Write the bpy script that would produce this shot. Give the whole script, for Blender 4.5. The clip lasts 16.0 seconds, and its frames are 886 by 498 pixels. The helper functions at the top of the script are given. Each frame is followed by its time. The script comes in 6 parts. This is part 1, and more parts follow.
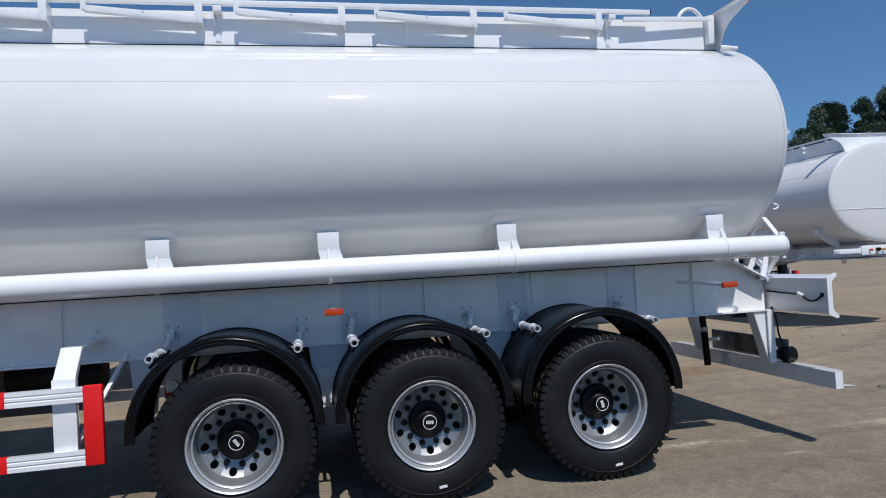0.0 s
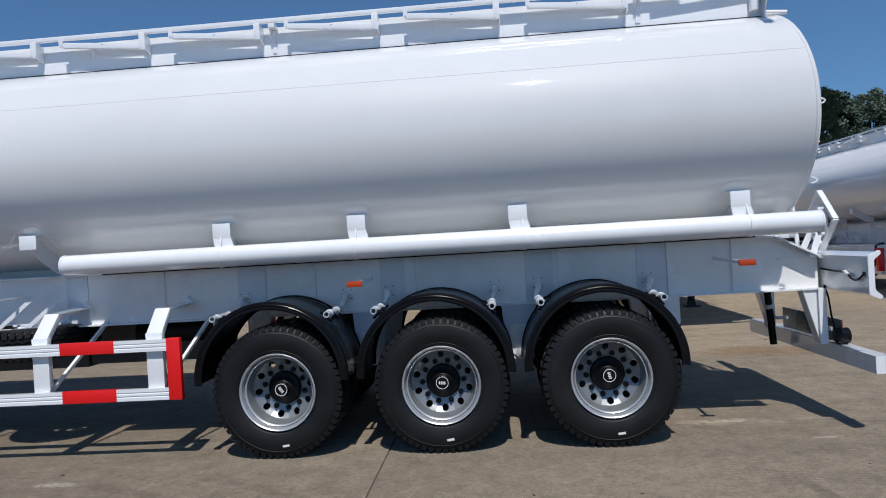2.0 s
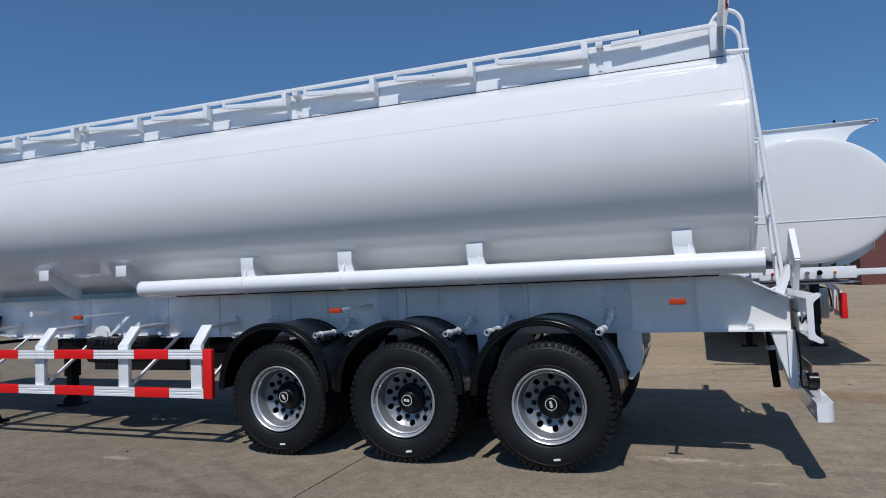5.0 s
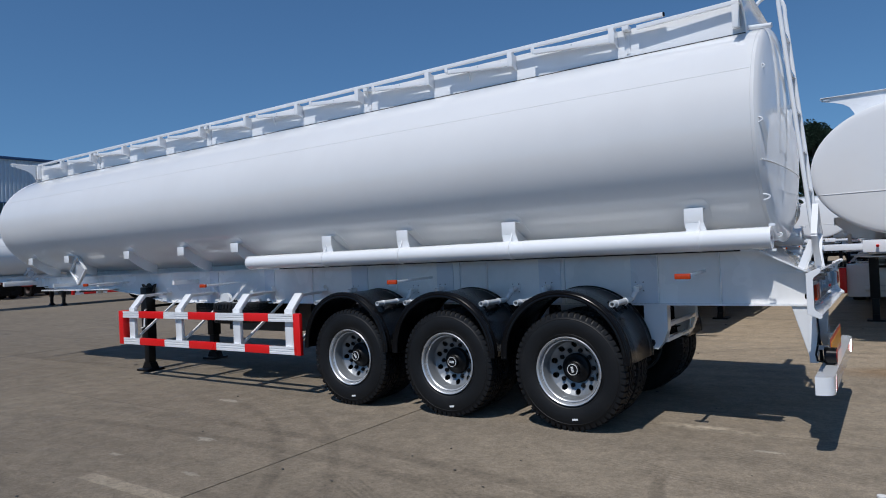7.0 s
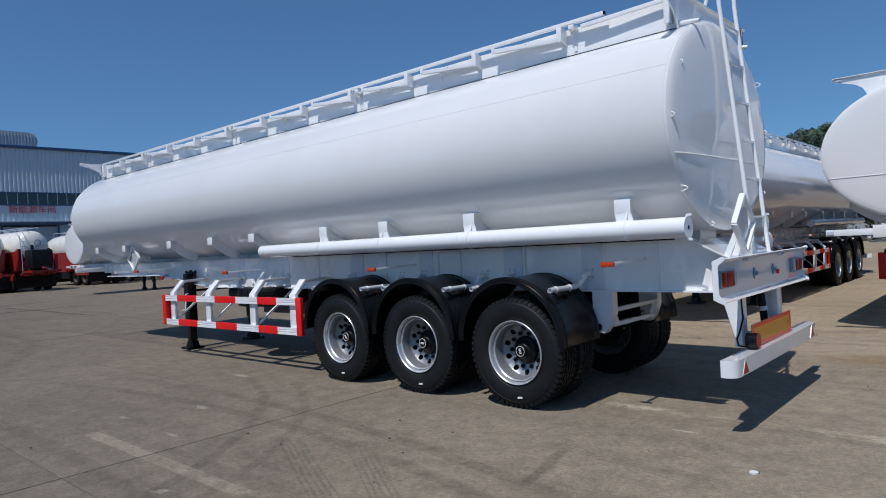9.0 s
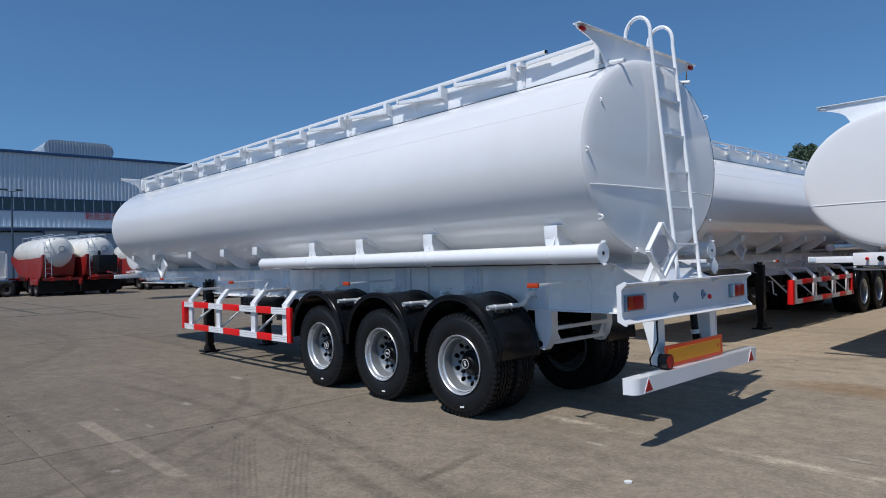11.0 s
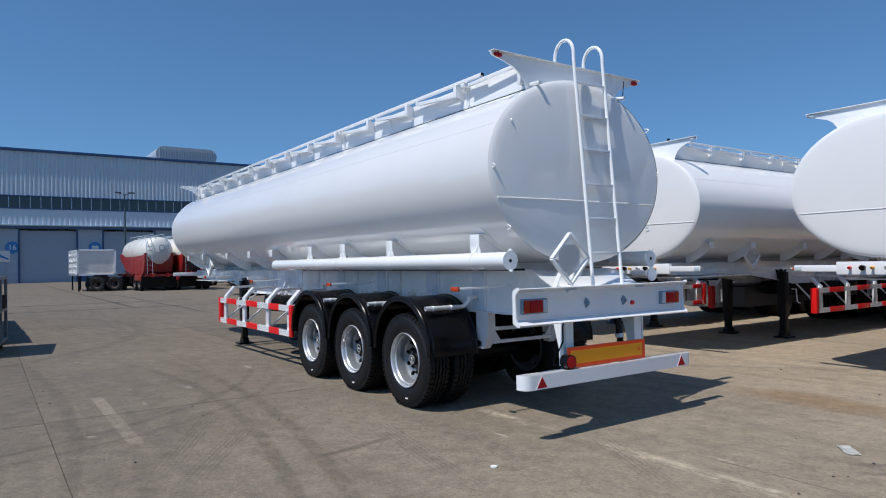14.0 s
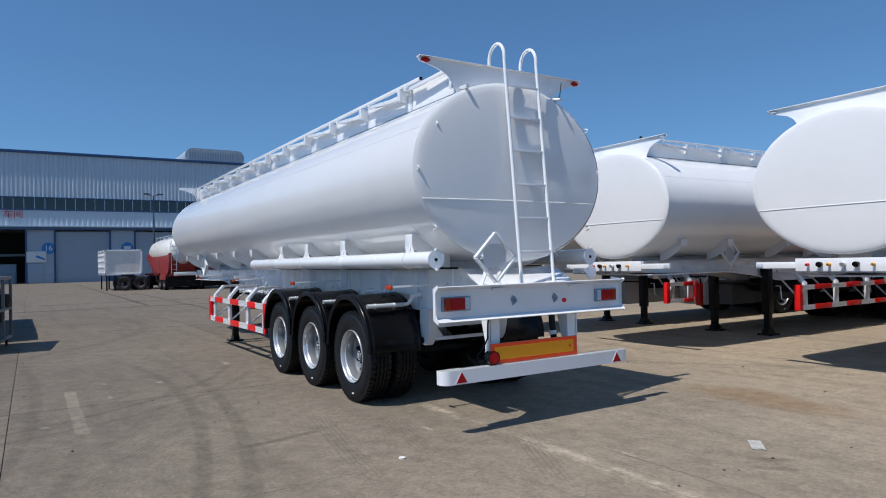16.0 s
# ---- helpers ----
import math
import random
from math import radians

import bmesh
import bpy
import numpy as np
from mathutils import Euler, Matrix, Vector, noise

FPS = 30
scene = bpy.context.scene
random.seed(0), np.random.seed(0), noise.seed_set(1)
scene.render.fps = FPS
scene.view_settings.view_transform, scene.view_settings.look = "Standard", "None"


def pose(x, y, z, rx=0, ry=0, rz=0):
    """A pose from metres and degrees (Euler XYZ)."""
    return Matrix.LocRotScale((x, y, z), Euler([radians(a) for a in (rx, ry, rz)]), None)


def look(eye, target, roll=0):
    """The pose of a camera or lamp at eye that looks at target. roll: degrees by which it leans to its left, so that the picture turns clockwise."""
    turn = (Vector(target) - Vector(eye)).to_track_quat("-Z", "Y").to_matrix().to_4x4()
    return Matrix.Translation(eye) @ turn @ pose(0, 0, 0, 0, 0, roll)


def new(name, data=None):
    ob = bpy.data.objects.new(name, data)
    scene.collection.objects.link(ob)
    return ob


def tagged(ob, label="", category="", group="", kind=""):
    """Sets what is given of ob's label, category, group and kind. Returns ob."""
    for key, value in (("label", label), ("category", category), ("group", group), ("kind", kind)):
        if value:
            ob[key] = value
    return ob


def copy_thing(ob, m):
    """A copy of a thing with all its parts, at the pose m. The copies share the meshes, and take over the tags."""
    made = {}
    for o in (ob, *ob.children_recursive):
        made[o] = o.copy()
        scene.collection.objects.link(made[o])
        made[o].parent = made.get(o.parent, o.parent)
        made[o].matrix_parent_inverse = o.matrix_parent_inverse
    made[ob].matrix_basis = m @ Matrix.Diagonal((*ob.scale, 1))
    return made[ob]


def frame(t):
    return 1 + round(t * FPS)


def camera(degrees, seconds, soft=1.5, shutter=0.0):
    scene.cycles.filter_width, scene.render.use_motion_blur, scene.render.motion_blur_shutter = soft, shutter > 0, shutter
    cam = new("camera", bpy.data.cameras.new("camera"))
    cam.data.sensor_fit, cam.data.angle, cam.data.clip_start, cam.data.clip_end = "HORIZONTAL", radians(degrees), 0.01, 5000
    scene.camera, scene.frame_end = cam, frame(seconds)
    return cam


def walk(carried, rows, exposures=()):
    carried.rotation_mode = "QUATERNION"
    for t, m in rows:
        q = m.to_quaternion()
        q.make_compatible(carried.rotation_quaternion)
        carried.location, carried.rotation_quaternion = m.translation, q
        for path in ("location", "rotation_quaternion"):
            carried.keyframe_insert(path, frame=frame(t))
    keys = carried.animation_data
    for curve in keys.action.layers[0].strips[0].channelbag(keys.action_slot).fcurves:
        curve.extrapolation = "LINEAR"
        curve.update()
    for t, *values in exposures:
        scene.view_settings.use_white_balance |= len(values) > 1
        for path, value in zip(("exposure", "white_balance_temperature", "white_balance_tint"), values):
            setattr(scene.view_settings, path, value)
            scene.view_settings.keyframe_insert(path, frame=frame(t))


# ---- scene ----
cam = camera(67.7, 16.0, soft=1.0)
PATH = [
    (0, (-2.095, -4.506, 1.63), (-1.692, -2.548, 1.68), -3.3),
    (0.5, (-1.836, -4.695, 1.602), (-1.571, -2.713, 1.634), -3.4),
    (1, (-1.513, -4.86, 1.607), (-1.404, -2.863, 1.621), -3.5),
    (1.5, (-1.126, -4.977, 1.616), (-1.166, -2.978, 1.617), -3.4),
    (2, (-0.843, -5.102, 1.622), (-0.995, -3.108, 1.611), -3.4),
    (2.5, (-0.524, -5.169, 1.608), (-0.768, -3.184, 1.624), -2.9),
    (3, (-0.182, -5.166, 1.582), (-0.503, -3.193, 1.632), -2.4),
    (3.5, (0.172, -5.223, 1.601), (-0.248, -3.269, 1.646), -2.4),
    (4, (0.525, -5.251, 1.604), (0.009, -3.32, 1.665), -2.5),
    (6.5, (2.143, -5.483, 1.61), (1.113, -3.77, 1.672), -2.4),
    (7, (2.462, -5.441, 1.622), (1.33, -3.792, 1.64), -2.7),
    (7.5, (2.79, -5.36, 1.603), (1.579, -3.769, 1.601), -3.0),
    (8, (3.112, -5.351, 1.611), (1.846, -3.803, 1.589), -3.3),
    (8.5, (3.44, -5.239, 1.58), (2.133, -3.725, 1.561), -3.3),
    (9, (3.756, -5.085, 1.608), (2.417, -3.599, 1.593), -3.1),
    (9.5, (4.062, -4.98, 1.581), (2.688, -3.527, 1.58), -2.6),
    (10, (4.354, -4.88, 1.613), (2.938, -3.467, 1.639), -2.0),
    (12.5, (5.717, -4.431, 1.621), (4.185, -3.145, 1.641), -2.0),
    (13, (5.969, -4.27, 1.629), (4.398, -3.032, 1.658), -1.8),
    (13.5, (6.206, -4.037, 1.622), (4.598, -2.849, 1.67), -1.1),
    (14, (6.443, -3.885, 1.624), (4.799, -2.747, 1.667), -1.0),
    (14.5, (6.644, -3.748, 1.637), (4.968, -2.658, 1.686), -1.1),
    (15, (6.779, -3.476, 1.629), (5.087, -2.412, 1.686), -1.1),
    (15.5, (6.968, -3.298, 1.605), (5.275, -2.234, 1.649), -1.4),
    (16, (7.17, -3.163, 1.614), (5.474, -2.103, 1.653), -1.3),
]
EXPOSURES = [(0, -0.09, 6420, 10), (3.5, -0.12, 6400, 10), (6.5, -0.24, 6310, 10), (8, -0.20, 6290, 10), (9, -0.15, 6290, 10), (12.5, 0.04, 6330, 10), (16, 0.16, 6400, 10)]
walk(cam, [(t, look(eye, target, roll)) for t, eye, target, roll in PATH], EXPOSURES)

# ---- light ----
SUN_WAY = Vector((0.08, -0.60, 1.0)).normalized()
SUN_UP = math.asin(SUN_WAY.z)
world = bpy.data.worlds.new("sky")
scene.world = world
world.use_nodes = True
wn, wl = world.node_tree.nodes, world.node_tree.links
wn.clear()
w_out = wn.new("ShaderNodeOutputWorld")
w_bg = wn.new("ShaderNodeBackground")
w_sky = wn.new("ShaderNodeTexSky")
w_sky.sky_type = "NISHITA"
w_sky.sun_disc = False
w_sky.sun_elevation = SUN_UP
w_sky.sun_rotation = math.atan2(SUN_WAY.x, SUN_WAY.y)
w_sky.air_density, w_sky.dust_density, w_sky.ozone_density = 1.0, 0.0, 3.0
w_bg.inputs["Strength"].default_value = 0.090
w_deep = wn.new("ShaderNodeVectorMath")          # clear, deep blue summer sky
w_deep.operation = "MULTIPLY"
w_deep.inputs[1].default_value = (0.665, 0.94, 1.115)
w_way, w_split, w_join = wn.new("ShaderNodeTexCoord"), wn.new("ShaderNodeSeparateXYZ"), wn.new("ShaderNodeCombineXYZ")
w_lift = wn.new("ShaderNodeMath")                # dry air: little paling towards the horizon
w_lift.operation = "MULTIPLY_ADD"
w_lift.inputs[1].default_value, w_lift.inputs[2].default_value = 0.88, 0.085
wl.new(w_way.outputs["Generated"], w_split.inputs[0])
wl.new(w_split.outputs["X"], w_join.inputs["X"]), wl.new(w_split.outputs["Y"], w_join.inputs["Y"])
wl.new(w_split.outputs["Z"], w_lift.inputs[0]), wl.new(w_lift.outputs[0], w_join.inputs["Z"])
wl.new(w_join.outputs["Vector"], w_sky.inputs["Vector"])
wl.new(w_sky.outputs["Color"], w_deep.inputs[0])
wl.new(w_deep.outputs["Vector"], w_bg.inputs["Color"])
wl.new(w_bg.outputs["Background"], w_out.inputs["Surface"])

sun_data = bpy.data.lights.new("sun", "SUN")
sun_data.energy, sun_data.angle, sun_data.color = 3.85, radians(0.53), (1.0, 0.965, 0.92)
sun = new("sun", sun_data)
sun.matrix_world = look(SUN_WAY * 60, (0, 0, 0))


# ---- materials ----
def material(name, base, rough=0.5, metal=0.0, coat=0.0, vary=0.06, grain=30.0, coarse=1.3, bump=0.0, bump_scale=60.0,
             rough_vary=0.08, dirt=None, dirt_amount=0.0, dirt_scale=2.0, random_tone=0.0, island_tone=0.0, spec=0.5, soft=0.0, coat_ior=1.5):
    """A painted, rubber, metal or stone surface with two scales of variation."""
    m = bpy.data.materials.new(name)
    m.use_nodes = True
    n, l = m.node_tree.nodes, m.node_tree.links
    b = n["Principled BSDF"]
    pos = n.new("ShaderNodeTexCoord").outputs["Object"]

    def noise_at(scale, detail=4.0):
        t = n.new("ShaderNodeTexNoise")
        t.inputs["Scale"].default_value, t.inputs["Detail"].default_value = scale, detail
        l.new(pos, t.inputs["Vector"])
        return t.outputs["Fac"]

    fine, wide = noise_at(grain, 5.0), noise_at(coarse, 3.0)
    both = n.new("ShaderNodeMath")
    both.operation = "ADD"
    l.new(fine, both.inputs[0]), l.new(wide, both.inputs[1])
    span = n.new("ShaderNodeMapRange")
    span.inputs["From Min"].default_value, span.inputs["From Max"].default_value = 0.6, 1.4
    span.inputs["To Min"].default_value, span.inputs["To Max"].default_value = 1.0 - vary, 1.0 + vary
    l.new(both.outputs[0], span.inputs["Value"])
    value = span.outputs["Result"]
    for amount, kind, socket in ((random_tone, "ShaderNodeObjectInfo", "Random"), (island_tone, "ShaderNodeNewGeometry", "Random Per Island")):
        if amount:
            r = n.new("ShaderNodeMapRange")
            r.inputs["To Min"].default_value, r.inputs["To Max"].default_value = 1.0 - amount, 1.0 + amount
            l.new(n.new(kind).outputs[socket], r.inputs["Value"])
            mul = n.new("ShaderNodeMath")
            mul.operation = "MULTIPLY"
            l.new(value, mul.inputs[0]), l.new(r.outputs["Result"], mul.inputs[1])
            value = mul.outputs[0]
    tint = n.new("ShaderNodeVectorMath")
    tint.operation = "SCALE"
    tint.inputs[0].default_value = base
    l.new(value, tint.inputs["Scale"])
    colour = tint.outputs["Vector"]
    if dirt:
        spots = n.new("ShaderNodeMapRange")
        spots.inputs["From Min"].default_value, spots.inputs["From Max"].default_value = 0.5, 0.75
        spots.inputs["To Max"].default_value = dirt_amount
        l.new(noise_at(dirt_scale, 6.0), spots.inputs["Value"])
        mix = n.new("ShaderNodeMix")
        mix.data_type = "RGBA"
        mix.inputs["B"].default_value = (*dirt, 1)
        l.new(spots.outputs["Result"], mix.inputs["Factor"]), l.new(colour, mix.inputs["A"])
        colour = mix.outputs["Result"]
    l.new(colour, b.inputs["Base Color"])
    rr = n.new("ShaderNodeMapRange")
    rr.inputs["From Min"].default_value, rr.inputs["From Max"].default_value = 0.3, 0.7
    rr.inputs["To Min"].default_value, rr.inputs["To Max"].default_value = max(0.02, rough - rough_vary), rough + rough_vary
    l.new(wide, rr.inputs["Value"]), l.new(rr.outputs["Result"], b.inputs["Roughness"])
    b.inputs["Metallic"].default_value, b.inputs["Coat Weight"].default_value = metal, coat
    b.inputs["Coat Roughness"].default_value, b.inputs["Coat IOR"].default_value = 0.03, coat_ior
    b.inputs["Specular IOR Level"].default_value = spec
    b.inputs["Diffuse Roughness"].default_value = soft
    if bump:
        bp = n.new("ShaderNodeBump")
        bp.inputs["Strength"].default_value, bp.inputs["Distance"].default_value = 1.0, bump
        l.new(noise_at(bump_scale, 3.0), bp.inputs["Height"]), l.new(bp.outputs["Normal"], b.inputs["Normal"])
    return m


WHITE = material("white_paint", (0.86, 0.865, 0.87), 0.24, coat=1.0, vary=0.02, grain=9, rough_vary=0.05, bump=0.0006, bump_scale=14,
                 dirt=(0.55, 0.53, 0.50), dirt_amount=0.12, dirt_scale=1.7)
TANK = material("white_tank_paint", (0.885, 0.875, 0.86), 0.5, coat=1.0, vary=0.012, grain=5, coarse=0.7, rough_vary=0.04, bump=0.0011,
                bump_scale=1.5, dirt=(0.62, 0.60, 0.57), dirt_amount=0.10, dirt_scale=0.9, spec=0.25, soft=0.8, coat_ior=1.48)
FRAME_GREY = material("pale_grey_paint", (0.87, 0.865, 0.855), 0.26, coat=0.5, vary=0.03, grain=12, bump=0.0006, bump_scale=18,
                      dirt=(0.42, 0.42, 0.42), dirt_amount=0.2, dirt_scale=2.2)
# pale plate paint with a blue reflection put into its base colour
PLATE_REFLECTION = material("reflection_tinted_plate_paint", (0.68, 0.715, 0.765), 0.26, coat=0.5, vary=0.03, grain=12, bump=0.0006, bump_scale=18,
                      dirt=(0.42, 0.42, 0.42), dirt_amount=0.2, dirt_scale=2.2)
RED = material("red_reflective_tape", (0.80, 0.012, 0.012), 0.35, vary=0.06, grain=60)
AMBER = material("amber_lens", (0.50, 0.05, 0.005), 0.2, vary=0.1, grain=90, coat=0.25)
RED_LENS = material("red_lens", (0.42, 0.004, 0.008), 0.3, vary=0.15, grain=110, spec=0.25)
TAIL_AMBER = material("dull_amber_lens", (0.42, 0.03, 0.004), 0.3, vary=0.15, grain=110, spec=0.25)
CLEAR_LENS = material("clear_lens", (0.55, 0.62, 0.68), 0.1, vary=0.12, grain=110, coat=0.8)
YELLOW = material("yellow_reflector", (0.80, 0.34, 0.006), 0.35, vary=0.05, grain=120)
ORANGE = material("orange_red_border", (0.75, 0.055, 0.006), 0.35, vary=0.05, grain=120)
BOARD_BACK = material("dull_board_back", (0.10, 0.105, 0.10), 0.3, metal=0.4, vary=0.1, grain=8)
RUBBER = material("tyre_rubber", (0.0075, 0.0075, 0.008), 0.55, vary=0.2, grain=40, bump=0.0012, bump_scale=160, spec=0.32, dirt=(0.02, 0.019, 0.018),
                  dirt_amount=0.3, dirt_scale=5)
PLASTIC = material("black_plastic", (0.005, 0.005, 0.006), 0.24, vary=0.2, grain=25, bump=0.0003, bump_scale=45, spec=0.22, dirt=(0.012, 0.012, 0.012),
                   dirt_amount=0.2, dirt_scale=3)
BLACK = material("black_paint", (0.006, 0.006, 0.007), 0.4, vary=0.2, grain=25, spec=0.3, dirt=(0.035, 0.03, 0.026), dirt_amount=0.3, dirt_scale=4)
HUB_BLACK = material("greasy_black_paint", (0.004, 0.004, 0.0045), 0.5, vary=0.2, grain=25, spec=0.25, dirt=(0.015, 0.013, 0.012), dirt_amount=0.3, dirt_scale=6)
RIM_EDGE = material("bright_rim_flange", (0.62, 0.63, 0.64), 0.3, metal=0.6, vary=0.05, grain=30)
RIM = material("silver_wheel_paint", (0.25, 0.265, 0.28), 0.36, metal=0.45, vary=0.04, grain=30, dirt=(0.25, 0.24, 0.23), dirt_amount=0.3, dirt_scale=6)
DARK_RIM = material("grimy_wheel_paint", (0.07, 0.05, 0.048), 0.6, vary=0.2, grain=20, dirt=(0.12, 0.10, 0.08), dirt_amount=0.5, dirt_scale=4)
STEEL = material("zinc_steel", (0.70, 0.72, 0.74), 0.34, metal=0.35, vary=0.06, grain=25, dirt=(0.3, 0.29, 0.28), dirt_amount=0.3, dirt_scale=5)
PLATE = material("placard_plate", (0.62, 0.63, 0.65), 0.3, metal=0.3, vary=0.03, grain=12)
TRUCK_RED = material("red_truck_paint", (0.28, 0.016, 0.014), 0.35, coat=0.3, vary=0.1, grain=8, dirt=(0.2, 0.1, 0.08), dirt_amount=0.35, dirt_scale=1.5)
CREAM = material("cream_tank_paint", (0.74, 0.72, 0.66), 0.32, coat=0.4, vary=0.03, grain=6, dirt=(0.45, 0.42, 0.37), dirt_amount=0.3, dirt_scale=1.2)
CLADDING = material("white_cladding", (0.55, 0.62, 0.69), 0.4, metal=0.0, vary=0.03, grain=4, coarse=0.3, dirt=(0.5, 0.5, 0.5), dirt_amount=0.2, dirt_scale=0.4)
BLUE_TRIM = material("blue_trim", (0.028, 0.075, 0.18), 0.4, vary=0.06, grain=6)
GLASS_DARK = material("dark_window_glass", (0.012, 0.016, 0.02), 0.06, vary=0.2, grain=2, spec=0.8)
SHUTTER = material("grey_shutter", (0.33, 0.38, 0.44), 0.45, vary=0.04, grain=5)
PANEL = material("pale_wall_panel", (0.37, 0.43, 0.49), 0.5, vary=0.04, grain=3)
SIGN_BLUE = material("blue_sign", (0.03, 0.20, 0.48), 0.4, vary=0.04, grain=5)
SIGN_RED = material("red_sign_letters", (0.45, 0.05, 0.06), 0.45, vary=0.05, grain=5)
# near-black base colour stands in for the shade inside the open bay
BAY_SHADE = material("bay_interior_shade", (0.03, 0.03, 0.032), 0.8, vary=0.1, grain=2)
ROOF_RED = material("red_brown_sheet", (0.16, 0.055, 0.045), 0.6, vary=0.15, grain=3)
TOOLBOX = material("dull_grey_toolbox", (0.12, 0.115, 0.118), 0.5, vary=0.1, grain=10, dirt=(0.16, 0.14, 0.12), dirt_amount=0.4, dirt_scale=2)
BARK = material("bark", (0.10, 0.085, 0.065), 0.85, vary=0.3, grain=12, bump=0.01, bump_scale=14)
POST_BLUE = material("dark_post_paint", (0.05, 0.075, 0.10), 0.4, vary=0.1, grain=5)
LEAF = material("leaves", (0.060, 0.095, 0.058), 0.55, vary=0.15, grain=3, coarse=0.3, island_tone=0.45, random_tone=0.18)
PAPER = material("white_scrap", (0.72, 0.71, 0.67), 0.7, vary=0.05, grain=30)
HOUSING = material("blue_grey_housing", (0.22, 0.30, 0.36), 0.35, vary=0.08, grain=30)
# grey rack paint darkened for the shade it stands in, with some dirt
RACK_SHADED = material("shaded_rack_paint", (0.16, 0.175, 0.19), 0.5, vary=0.15, grain=15, dirt=(0.1, 0.08, 0.06), dirt_amount=0.4, dirt_scale=5)
STICKER = material("white_sticker", (0.78, 0.78, 0.76), 0.5, vary=0.03, grain=60)


SAND = (2.65, 3.78)


def concrete(name, seams):
    """Worn yard concrete: aggregate, broad stains, tyre tracks and, far off, slab seams."""
    m = bpy.data.materials.new(name)
    m.use_nodes = True
    n, l = m.node_tree.nodes, m.node_tree.links
    b = n["Principled BSDF"]
    where = n.new("ShaderNodeNewGeometry").outputs["Position"]

    def tex(scale, detail=5.0, rough=0.55, warp=0.0):
        t = n.new("ShaderNodeTexNoise")
        t.inputs["Scale"].default_value, t.inputs["Detail"].default_value = scale, detail
        t.inputs["Roughness"].default_value, t.inputs["Distortion"].default_value = rough, warp
        l.new(where, t.inputs["Vector"])
        return t.outputs["Fac"]

    def ramp(v, a, c, lo, hi):
        r = n.new("ShaderNodeMapRange")
        r.inputs["From Min"].default_value, r.inputs["From Max"].default_value = a, c
        r.inputs["To Min"].default_value, r.inputs["To Max"].default_value = lo, hi
        l.new(v, r.inputs["Value"])
        return r.outputs["Result"]

    def calc(op, a, c=None):
        k = n.new("ShaderNodeMath")
        k.operation = op
        for i, v in enumerate((a, c)):
            if v is None:
                continue
            if isinstance(v, (int, float)):
                k.inputs[i].default_value = v
            else:
                l.new(v, k.inputs[i])
        return k.outputs[0]

    def blend(fac, a, c):
        x = n.new("ShaderNodeMix")
        x.data_type = "RGBA"
        l.new(fac, x.inputs["Factor"])
        for key, v in (("A", a), ("B", c)):
            if isinstance(v, tuple):
                x.inputs[key].default_value = (*v, 1)
            else:
                l.new(v, x.inputs[key])
        return x.outputs["Result"]

    xyz = n.new("ShaderNodeSeparateXYZ")
    l.new(where, xyz.inputs[0])
    px, py = xyz.outputs["X"], xyz.outputs["Y"]
    colour = blend(ramp(tex(0.35, 8, 0.65, 0.4), 0.35, 0.65, 0, 1), (0.176, 0.152, 0.124), (0.226, 0.197, 0.160))
    colour = blend(ramp(tex(2.3, 8, 0.68), 0.45, 0.72, 0, 0.5), colour, (0.145, 0.127, 0.105))
    colour = blend(ramp(tex(16.0, 8, 0.72), 0.52, 0.72, 0, 0.5), colour, (0.265, 0.236, 0.195))
    # paler, swept stretch behind the axles
    colour = blend(calc("MULTIPLY", ramp(px, -3.5, 3.5, 0.15, 0.6), ramp(tex(0.5, 6), 0.3, 0.6, 0.4, 1.0)), colour, (0.345, 0.303, 0.248))
    # sandy, rust-tinted stretch between the parked rows
    sandy = calc("MULTIPLY", calc("MULTIPLY", ramp(py, 1.5, 6.0, 0, 1), ramp(px, -12.0, -4.0, 0.12, 1.0)), ramp(tex(0.22, 6), 0.35, 0.6, 0.25, 0.8))
    colour = blend(sandy, colour, (0.40, 0.335, 0.255))
    # dull blotch beside the sand
    bx, by = calc("SUBTRACT", px, 4.1), calc("MULTIPLY", calc("SUBTRACT", py, 1.7), 1.6)
    blot = calc("ADD", calc("SQRT", calc("ADD", calc("MULTIPLY", bx, bx), calc("MULTIPLY", by, by))), calc("MULTIPLY", tex(2.0, 6), 0.9))
    colour = blend(ramp(blot, 0.5, 0.8, 0.32, 0), colour, (0.15, 0.125, 0.10))
    # chips and blown-out spots where the surface has scaled
    scale = calc("MULTIPLY", ramp(tex(7.0, 10, 0.8), 0.60, 0.68, 0, 0.5), ramp(tex(0.6, 4), 0.48, 0.60, 0, 1))
    colour = blend(scale, colour, (0.36, 0.325, 0.275))
    # curved tyre tracks
    for cx, cy, radius, width, depth, wander, x_end in ((-2.39, -19.28, 17.74, 0.085, 0.46, 0.03, -7.0), (-3.05, -23.06, 21.93, 0.085, 0.44, 0.03, -6.0), (-2.97, -29.46, 26.35, 0.085, 0.32, 0.04, -9.0),
                                                        (-0.13, -9.95, 7.15, 0.08, 0.42, 0.04, -1.0), (-5.68, -5.58, 5.43, 0.07, 0.50, 0.03, -5.6), (-5.0, -4.9, 4.93, 0.06, 0.42, 0.03, -4.8),
                                                        (2.0, 13.0, 9.6, 0.16, 0.22, 0.2, -9.0), (-14.0, -9.4, 9.0, 0.18, 0.32, 0.2, -30.0), (-4.0, 12.0, 8.2, 0.15, 0.22, 0.2, -9.0)):
        dx, dy = calc("SUBTRACT", px, cx), calc("SUBTRACT", py, cy)
        dist = calc("SQRT", calc("ADD", calc("MULTIPLY", dx, dx), calc("MULTIPLY", dy, dy)))
